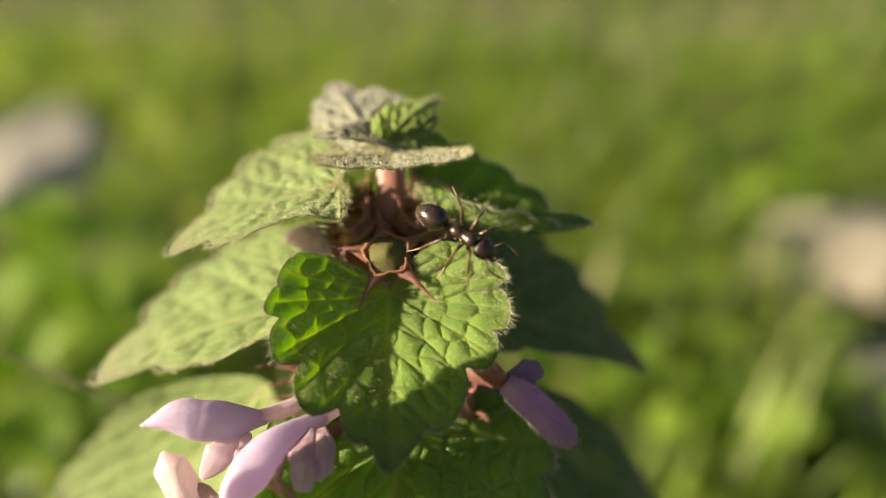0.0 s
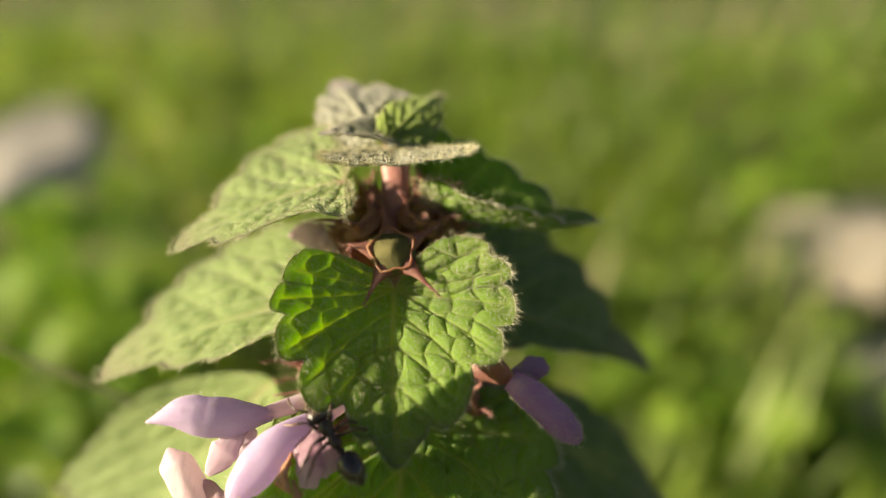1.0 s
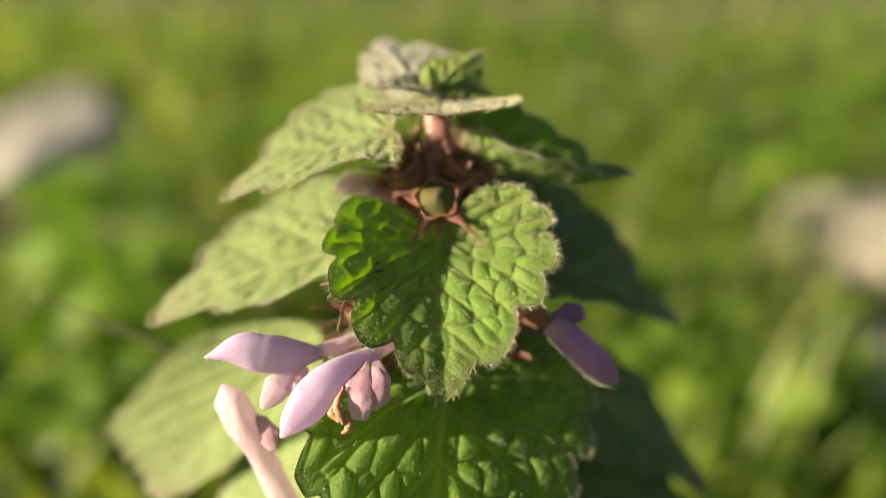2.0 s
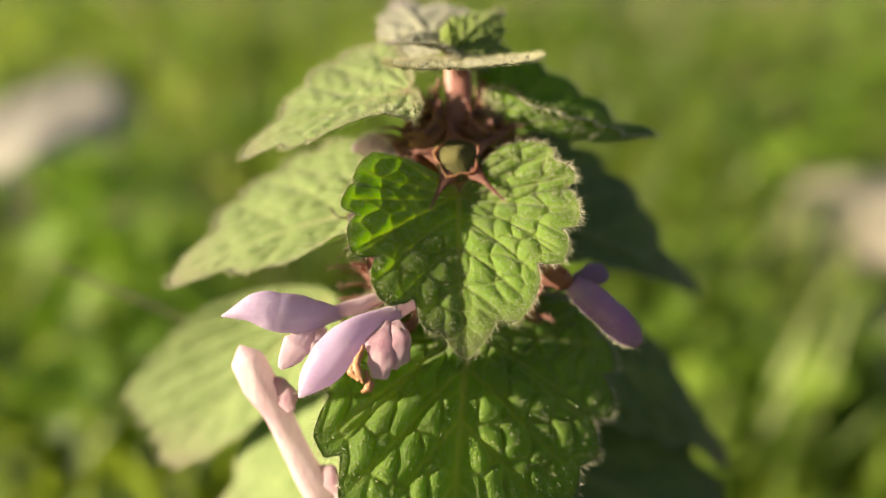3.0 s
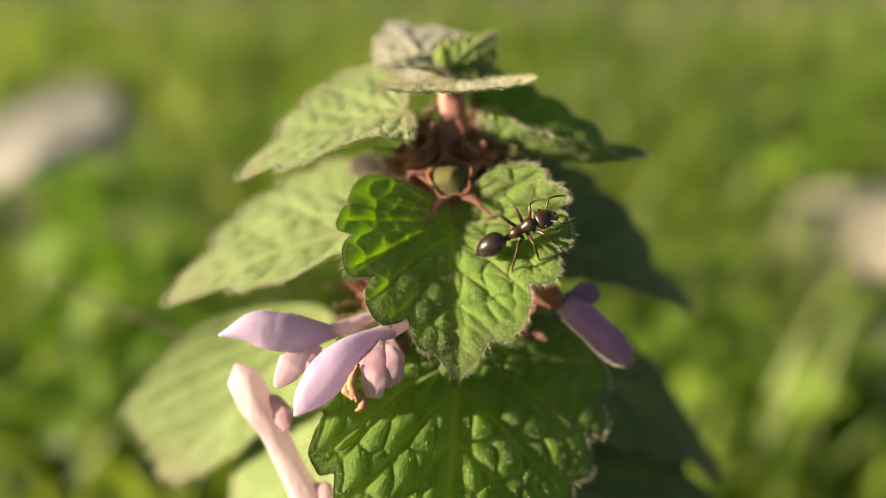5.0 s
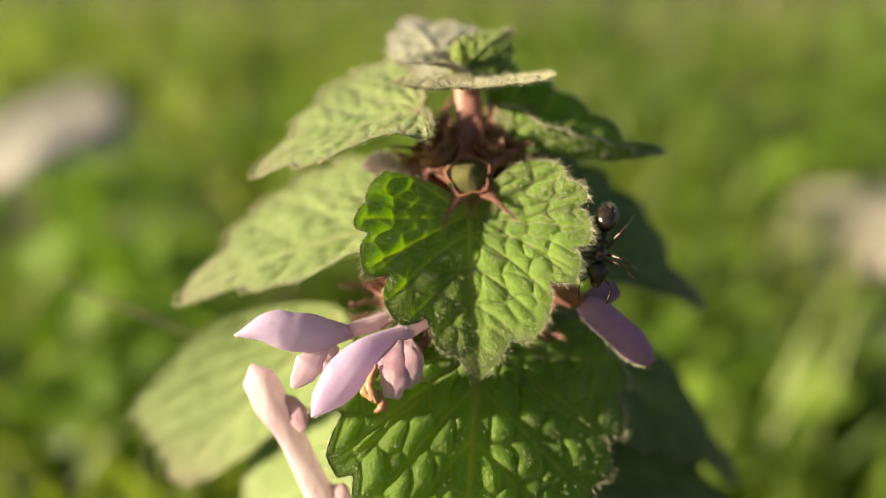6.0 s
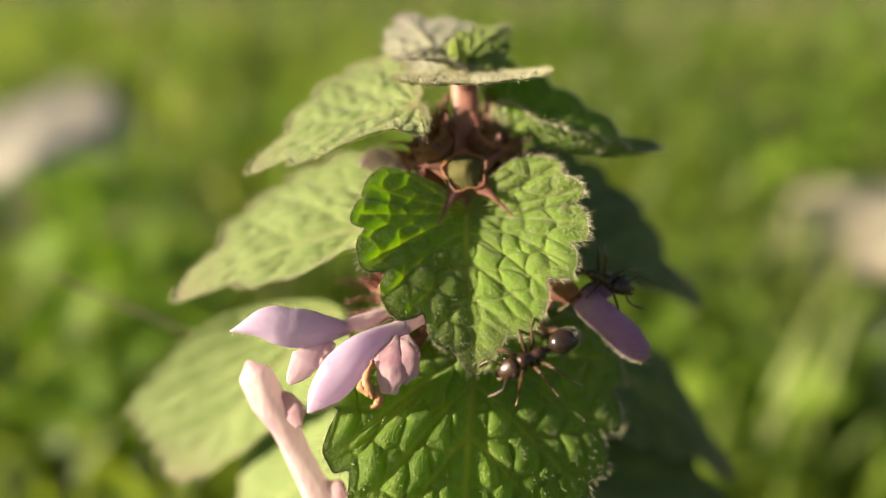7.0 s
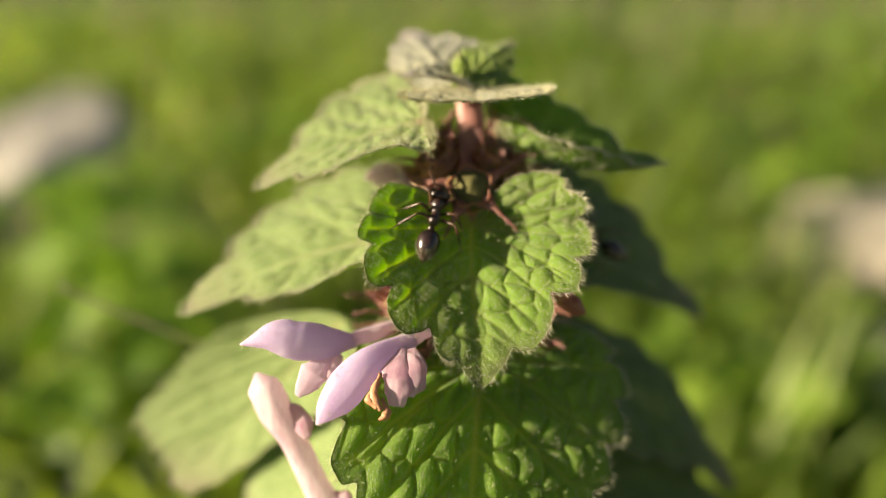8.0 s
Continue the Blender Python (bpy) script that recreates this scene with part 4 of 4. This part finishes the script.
def ant(label):
    """A black worker ant, 6 mm long: x ahead, z up, feet at z = 0; millimetres."""
    root = new("ant")
    tagged(root, label, "ant", "ants on the plant")

    def bit(name, pts, radii, mat, parent, label="", sides=16, rings=22, squash=1.0, at=(0, 0, 0)):
        v, f = loft((np.array(pts) - np.array(at)) * AM, np.array(radii) * AM, sides, rings, squash, (0, 0, 1))
        ob = mesh_object(name, v, f, mat, parent, label)
        ob.location = Vector(at) * AM
        return ob

    bit("thorax", [(-0.75, 0, 1.05), (-0.3, 0, 1.3), (0.3, 0, 1.35), (0.85, 0, 1.42), (1.15, 0, 1.38)],
        [0.12, 0.3, 0.38, 0.36, 0.27, 0.36, 0.47, 0.48, 0.4, 0.16], CHITIN_BROWN, root)
    bit("petiole", [(-1.05, 0, 0.95), (-0.9, 0, 1.05), (-0.7, 0, 1.05)], [0.1, 0.22, 0.26, 0.14], CHITIN_BROWN, root)
    rng = np.random.RandomState(8)
    g = bit("gaster", [(-1.0, 0, 1.0), (-1.65, 0, 1.2), (-2.5, 0, 1.12), (-3.3, 0, 0.82)], [0.12, 0.48, 0.7, 0.78, 0.77, 0.7, 0.56, 0.36, 0.06], CHITIN, root,
            "glossy black rear body", 20, 28, 0.9)
    roots, ways, lens = [], [], []
    for _ in range(420):
        w = unit(rng.normal(size=3))
        roots.append((np.array((-2.1, 0, 1.08)) + w * np.array((1.0, 0.72, 0.66))) * AM)
        ways.append(w + np.array((-0.8, 0, 0)))
        lens.append(rng.uniform(0.1, 0.22) * AM)
    hv, hf = hair_mesh(roots, ways, lens, 0.008 * AM, rng)
    mesh_object("bristles", hv, hf, HAIR, g, smooth=False)
    hd = bit("head", [(1.12, 0, 1.32), (1.5, 0, 1.28), (2.0, 0, 1.1), (2.4, 0, 0.88)], [0.2, 0.6, 0.68, 0.66, 0.6, 0.48, 0.3], CHITIN_BROWN, root, "", 18, 22, 0.72)
    for sgn in (-1, 1):
        bit("eye", [(1.55, sgn * 0.58, 1.45), (1.68, sgn * 0.6, 1.44), (1.82, sgn * 0.57, 1.38)], [0.03, 0.13, 0.13, 0.03], CHITIN, hd, "", 10, 10)
        bit("mandible", [(2.25, sgn * 0.22, 0.88), (2.5, sgn * 0.22, 0.78), (2.68, sgn * 0.04, 0.72)], [0.12, 0.13, 0.1, 0.03], ANT_LEG, hd, "reddish brown jaw", 8, 10, 0.6)
        v, f = joined([loft(np.array(q) * AM, np.array(r) * AM, 8, 14, 1, (0, 0, 1)) for q, r in (
            ([(1.95, sgn * 0.25, 1.2), (2.3, sgn * 0.6, 1.5), (2.6, sgn * 0.95, 1.6)], [0.07, 0.06, 0.065, 0.05]),
            ([(2.6, sgn * 0.95, 1.6), (3.1, sgn * 1.0, 1.3), (3.7, sgn * 0.85, 0.95)], [0.05, 0.06, 0.065, 0.075, 0.04]))])
        mesh_object("antenna", v, f, ANT_LEG, hd, "elbowed brown feeler")
    legs = []
    hips = {"front": (0.85, 0.28, 1.1), "middle": (0.4, 0.3, 1.05), "hind": (-0.05, 0.28, 1.0)}
    feet = {"front": ((1.35, 1.1, 1.75), (1.75, 1.75, 0.6), (2.1, 2.2, 0.0)),
            "middle": ((0.45, 1.35, 1.85), (0.3, 2.15, 0.55), (0.25, 2.75, 0.0)),
            "hind": ((-0.7, 1.3, 2.0), (-1.6, 2.0, 0.7), (-2.3, 2.45, 0.0))}
    for sgn in (-1, 1):
        for which in ("front", "middle", "hind"):
            hip = np.array(hips[which]) * (1, sgn, 1)
            knee, shin, toe = (np.array(q) * (1, sgn, 1) for q in feet[which])
            pieces = [([hip, hip + (0, sgn * 0.12, -0.12), hip + (0, sgn * 0.25, -0.1)], [0.14, 0.16, 0.1]),
                      ([hip + (0, sgn * 0.2, -0.1), 0.5 * (hip + knee) + (0, 0, 0.05), knee], [0.08, 0.13, 0.13, 0.1, 0.07]),
                      ([knee, 0.5 * (knee + shin) + (0, 0, 0.04), shin], [0.065, 0.09, 0.095, 0.075, 0.055])]
            v, f = joined([loft((np.array(q) - hip) * AM, np.array(r) * AM, 8, 10, 1, (0, 0, 1)) for q, r in pieces])
            lg = mesh_object("leg", v, f, ANT_LEG, root)
            lg.location = Vector(hip) * AM
            v, f = loft((np.array([shin, 0.5 * (shin + toe) + (0, 0, -0.1), toe]) - hip) * AM, np.array([0.055, 0.045, 0.04, 0.035, 0.05, 0.02]) * AM, 7, 12, 1, (0, 0, 1))
            mesh_object("foot", v, f, ANT_FOOT, lg, "thin pale brown foot")
            legs.append((lg, hip, sgn, which))
    return root, legs


ANT_A, LEGS_A = ant("black ant running over the leaves with raised feelers")
ANT_B, LEGS_B = ant("black ant climbing behind the front leaf")
# seconds, place of the feet in millimetres, way ahead, way up
ROWS_A = [
    (0.0, (1.21, 53.17, 0.71), (0.83, -0.144, -0.539), (-0.022, -0.974, 0.225)),
    (0.1, (0.61, 53.19, -0.2), (0.549, -0.207, -0.81), (-0.011, -0.971, 0.24)),
    (0.2, (1.08, 56.23, -1.57), (-0.006, -0.354, -0.935), (-0.223, -0.911, 0.346)),
    (0.3, (1.14, 55.83, -2.49), (-0.141, -0.389, -0.91), (-0.261, -0.872, 0.413)),
    (0.4, (0.45, 54.17, -5.21), (-0.267, -0.313, -0.911), (-0.197, -0.908, 0.37)),
    (0.5, (-0.8, 52.55, -8.04), (-0.513, -0.291, -0.808), (-0.188, -0.88, 0.437)),
    (0.6, (-2.42, 51.62, -9.85), (-0.688, -0.342, -0.64), (-0.062, -0.851, 0.522)),
    (0.7, (-3.85, 49.66, -11.99), (-0.678, -0.364, -0.639), (0.066, -0.895, 0.441)),
    (0.8, (-5.47, 49.63, -13.25), (-0.844, -0.314, -0.434), (0.093, -0.883, 0.459)),
    (0.9, (-6.58, 50.61, -13.6), (-0.954, -0.222, -0.2), (0.109, -0.881, 0.46)),
    (1.0, (-7.81, 51.59, -13.28), (-0.588, 0.299, 0.752), (0.127, -0.883, 0.451)),
    (1.1, (-7.84, 51.58, -13.21), (-0.708, 0.236, 0.666), (0.127, -0.884, 0.45)),
    (1.2, (-7.87, 51.55, -12.96), (-0.641, 0.268, 0.719), (0.128, -0.887, 0.445)),
    (1.3, (-7.98, 51.48, -12.9), (-0.602, 0.284, 0.747), (0.13, -0.888, 0.442)),
    (1.4, (-8.46, 51.84, -12.38), (-0.666, 0.238, 0.707), (0.137, -0.893, 0.429)),
    (1.5, (-9.08, 52.09, -11.96), (-0.612, 0.25, 0.751), (0.145, -0.897, 0.417)),
    (1.6, (-9.51, 52.23, -10.39), (-0.566, 0.243, 0.788), (0.148, -0.91, 0.387)),
    (1.7, (-10.15, 52.79, -9.57), (-0.541, 0.235, 0.808), (0.149, -0.918, 0.366)),
    (1.8, (-11.15, 53.34, -8.58), (-0.487, 0.23, 0.842), (0.154, -0.927, 0.342)),
    (1.9, (-11.44, 54.45, -8.21), (-0.39, 0.249, 0.886), (0.146, -0.934, 0.327)),
    (2.0, (-9.66, 55.18, -7.23), (-0.175, 0.282, 0.943), (0.109, -0.947, 0.303)),
    (2.2, (-8.3, 56.69, -6.9), (-0.313, 0.244, 0.918), (0.081, -0.956, 0.282)),
    (2.6, (-9.25, 58.35, -5.29), (-0.713, 0.105, 0.693), (0.091, -0.966, 0.241)),
    (3.0, (-10.63, 58.23, -6.97), (-0.635, 0.135, 0.761), (0.108, -0.959, 0.261)),
    (3.3, (-13.31, 54.96, -7.63), (-0.701, 0.087, 0.708), (0.157, -0.949, 0.273)),
    (3.4, (-13.69, 54.5, -7.45), (-0.516, 0.152, 0.843), (0.165, -0.948, 0.272)),
    (3.5, (-13.96, 54.46, -6.08), (-0.187, 0.22, 0.957), (0.171, -0.952, 0.252)),
    (3.6, (-14.41, 54.36, -5.96), (-0.268, 0.2, 0.943), (0.179, -0.951, 0.253)),
    (3.7, (-14.97, 54.73, -6.31), (-0.56, 0.115, 0.821), (0.187, -0.947, 0.26)),
    (3.8, (-15.43, 54.58, -5.07), (-0.568, 0.091, 0.818), (0.196, -0.95, 0.242)),
    (3.9, (-16.01, 54.41, -4.61), (-0.497, 0.107, 0.861), (0.206, -0.949, 0.237)),
    (4.0, (-15.89, 54.25, -4.11), (-0.063, 0.222, 0.973), (0.205, -0.951, 0.23)),
    (4.1, (-14.34, 53.6, -3.53), (0.258, 0.265, 0.929), (0.181, -0.958, 0.223)),
    (4.2, (-13.71, 52.45, -4.09), (0.401, 0.284, 0.871), (0.173, -0.957, 0.233)),
    (4.3, (-11.9, 50.32, -3.92), (0.74, 0.262, 0.619), (0.147, -0.962, 0.231)),
    (4.4, (-9.7, 49.21, -4.15), (0.993, 0.114, 0.009), (0.108, -0.966, 0.235)),
    (4.5, (-8.06, 53.95, -5.57), (0.944, 0.189, -0.272), (0.26, -0.931, 0.255)),
    (4.6, (-5.26, 54.15, -6.51), (0.979, 0.191, 0.067), (0.144, -0.887, 0.439)),
    (4.7, (-3.43, 54.95, -5.64), (0.966, 0.141, 0.217), (0.057, -0.935, 0.351)),
    (5.0, (1.22, 54.07, -4.77), (0.886, -0.084, 0.456), (-0.239, -0.926, 0.292)),
    (5.3, (4.0, 52.75, -3.7), (0.867, -0.222, -0.446), (-0.134, -0.966, 0.221)),
    (5.6, (5.46, 55.03, -4.65), (-0.183, -0.208, -0.961), (-0.158, -0.958, 0.238)),
    (5.8, (5.82, 55.62, -5.0), (-0.475, -0.138, -0.869), (-0.168, -0.955, 0.243)),
    (5.9, (5.84, 55.61, -5.42), (-0.287, -0.193, -0.938), (-0.174, -0.953, 0.249)),
    (6.0, (5.8, 55.61, -5.93), (-0.192, -0.222, -0.956), (-0.178, -0.95, 0.256)),
    (6.1, (6.03, 55.68, -6.51), (-0.113, -0.247, -0.962), (-0.181, -0.947, 0.264)),
    (6.2, (6.17, 55.28, -6.95), (-0.075, -0.26, -0.963), (-0.184, -0.945, 0.27)),
    (6.3, (6.4, 54.88, -8.05), (0.053, -0.301, -0.952), (-0.188, -0.94, 0.286)),
    (6.4, (6.43, 54.47, -9.05), (-0.039, -0.3, -0.953), (-0.188, -0.935, 0.301)),
    (6.5, (6.58, 54.5, -9.56), (-0.104, -0.294, -0.95), (-0.19, -0.932, 0.309)),
    (6.6, (5.94, 54.48, -9.86), (-0.566, -0.163, -0.808), (-0.18, -0.932, 0.314)),
    (6.7, (4.57, 53.92, -11.76), (-0.656, -0.162, -0.737), (-0.158, -0.926, 0.344)),
    (6.8, (3.33, 53.33, -12.26), (-0.572, -0.215, -0.791), (-0.139, -0.925, 0.352)),
    (6.9, (1.45, 52.23, -13.14), (-0.787, -0.146, -0.6), (-0.109, -0.923, 0.369)),
    (7.0, (0.7, 51.11, -13.66), (-0.886, -0.092, -0.454), (-0.098, -0.92, 0.379)),
    (7.1, (-0.57, 50.29, -12.9), (-0.927, -0.07, -0.37), (-0.077, -0.926, 0.37)),
    (7.2, (-1.54, 48.38, -11.57), (-0.992, 0.097, 0.08), (-0.062, -0.933, 0.354)),
    (7.3, (-3.76, 48.06, -10.51), (-0.963, 0.11, 0.247), (-0.021, -0.941, 0.338)),
    (7.4, (-5.02, 52.06, -9.41), (-0.833, 0.188, 0.52), (0.107, -0.868, 0.485)),
    (7.5, (-6.63, 52.99, -7.51), (-0.747, 0.205, 0.633), (0.148, -0.876, 0.459)),
    (7.6, (-7.7, 54.24, -5.26), (-0.422, 0.143, 0.895), (0.284, -0.917, 0.28)),
    (7.7, (-8.28, 54.66, -3.79), (-0.364, 0.184, 0.913), (0.28, -0.913, 0.296)),
    (7.8, (-7.88, 54.93, -3.76), (-0.147, 0.229, 0.962), (0.342, -0.901, 0.266)),
    (7.9, (-7.92, 55.22, -3.22), (0.035, 0.184, 0.982), (0.371, -0.915, 0.158)),
    (8.0, (-7.2, 55.53, -3.1), (0.196, 0.376, 0.906), (0.313, -0.899, 0.306)),
]
ROWS_B = [
    (0.0, (-1.06, 60.13, -6.44), (0.892, -0.137, -0.431), (0.017, -0.943, 0.333)),
    (1.4, (-1.58, 59.89, -7.4), (0.892, -0.139, -0.43), (0.017, -0.941, 0.339)),
    (2.0, (-1.55, 58.2, -6.47), (0.641, -0.237, -0.731), (-0.023, -0.957, 0.289)),
    (3.4, (-1.8, 60.02, -6.93), (0.804, -0.183, -0.565), (-0.035, -0.965, 0.262)),
    (4.7, (-5.76, 58.6, -8.56), (-0.88, -0.172, -0.443), (0.036, -0.954, 0.298)),
    (5.4, (-7.78, 57.34, -10.42), (-0.753, -0.26, -0.604), (0.066, -0.944, 0.325)),
    (5.8, (-10.78, 55.59, -11.63), (-0.578, -0.341, -0.742), (0.107, -0.932, 0.346)),
    (5.9, (-10.81, 56.08, -11.95), (-0.516, -0.348, -0.783), (0.1, -0.932, 0.349)),
    (6.0, (-7.3, 58.61, -9.84), (0.88, 0.18, 0.439), (0.038, -0.949, 0.314)),
    (6.1, (-5.52, 58.68, -8.91), (0.921, 0.126, 0.37), (0.01, -0.954, 0.299)),
    (6.4, (-1.02, 58.49, -7.57), (0.986, -0.1, -0.13), (-0.06, -0.959, 0.276)),
    (6.7, (4.26, 57.94, -8.02), (0.962, -0.202, -0.181), (-0.146, -0.948, 0.283)),
    (6.8, (4.63, 57.36, -8.08), (0.961, -0.21, -0.181), (-0.153, -0.947, 0.284)),
    (6.9, (5.11, 57.25, -8.23), (0.96, -0.218, -0.178), (-0.161, -0.945, 0.286)),
    (7.0, (6.09, 57.63, -8.54), (0.899, -0.273, -0.343), (-0.175, -0.941, 0.29)),
    (7.1, (6.36, 57.51, -8.67), (0.905, -0.274, -0.325), (-0.179, -0.939, 0.293)),
    (7.2, (7.12, 57.88, -8.56), (0.951, -0.249, -0.184), (-0.189, -0.938, 0.292)),
    (7.3, (8.12, 59.25, -9.91), (0.945, -0.096, 0.314), (-0.197, -0.93, 0.311)),
    (7.4, (9.5, 60.63, -9.28), (0.882, -0.05, 0.469), (-0.213, -0.929, 0.302)),
    (7.5, (10.12, 62.03, -8.58), (0.615, 0.102, 0.782), (-0.217, -0.931, 0.292)),
    (7.6, (10.12, 62.94, -8.07), (0.237, 0.233, 0.943), (-0.215, -0.934, 0.285)),
    (7.7, (9.76, 63.87, -5.84), (-0.846, 0.307, 0.437), (-0.21, -0.944, 0.256)),
    (7.8, (9.23, 64.8, -5.37), (-0.806, 0.306, 0.507), (-0.202, -0.947, 0.25)),
    (7.9, (8.01, 65.24, -4.83), (-0.775, 0.295, 0.558), (-0.187, -0.952, 0.244)),
    (8.0, (6.83, 65.68, -4.44), (-0.815, 0.275, 0.51), (-0.172, -0.956, 0.239)),
]


def standing(place, ahead, up):
    """A pose with x along ahead and z as near up as can be, in the first view's space."""
    x = Vector(ahead).normalized()
    y = Vector(up).cross(x).normalized()
    z = x.cross(y)
    m = Matrix((x, y, z)).transposed().to_4x4()
    m.translation = Vector(place) * MM
    return SITE @ m


def motions():
    # the unseen shade caster beside the camera swings out of the sun
    x, y, z = CASTER_FOOT
    walk(SHADE_CASTER, [(t, SITE @ pose(x * MM, y * MM, z * MM, a, 0, 0)) for t, a in ((0.0, 0.0), (0.7, 0.3), (1.4, 0.5), (1.6, 2.0), (1.8, 5.0), (2.0, 7.5), (3.0, 8.5), (5.5, 8.2), (8.0, 8.5))])
    # the purple flower is knocked loose by an ant and falls to the ground
    fall = ((0.0, 0.0, 0.0, 0), (7.2, 0.0, 0.0, 0), (7.3, -1.4, 4.0, 14), (7.35, -1.8, 18.0, 50), (7.4, -2.0, 50.0, 110), (7.44, -2.0, 98.0, 160), (7.5, -2.0, FALL, 200), (8.0, -2.0, FALL, 200))
    x, y, z = DROP_AT
    walk(DROPPED, [(t, SITE @ pose((x + dx) * MM, (y + 0.4695 * d) * MM, (z - 0.8829 * d) * MM, 0, a, 0)) for t, dx, d, a in fall])
    for who, legs, rows, beat in ((ANT_A, LEGS_A, ROWS_A, 0.0), (ANT_B, LEGS_B, ROWS_B, 1.3)):
        walk(who, [(t, standing(p, a, u)) for t, p, a, u in rows])
        for lg, hip, sgn, which in legs:
            lead = (which == "middle") != (sgn > 0)
            swing = []
            for k in range(81):
                t = k / 10
                a = 17 * math.sin(2 * math.pi * 3.3 * t + beat + (math.pi if lead else 0))
                swing.append((t, pose(*(hip * AM), sgn * 5 * math.cos(7 * t + beat), 0, a)))
            walk(lg, swing)


motions()
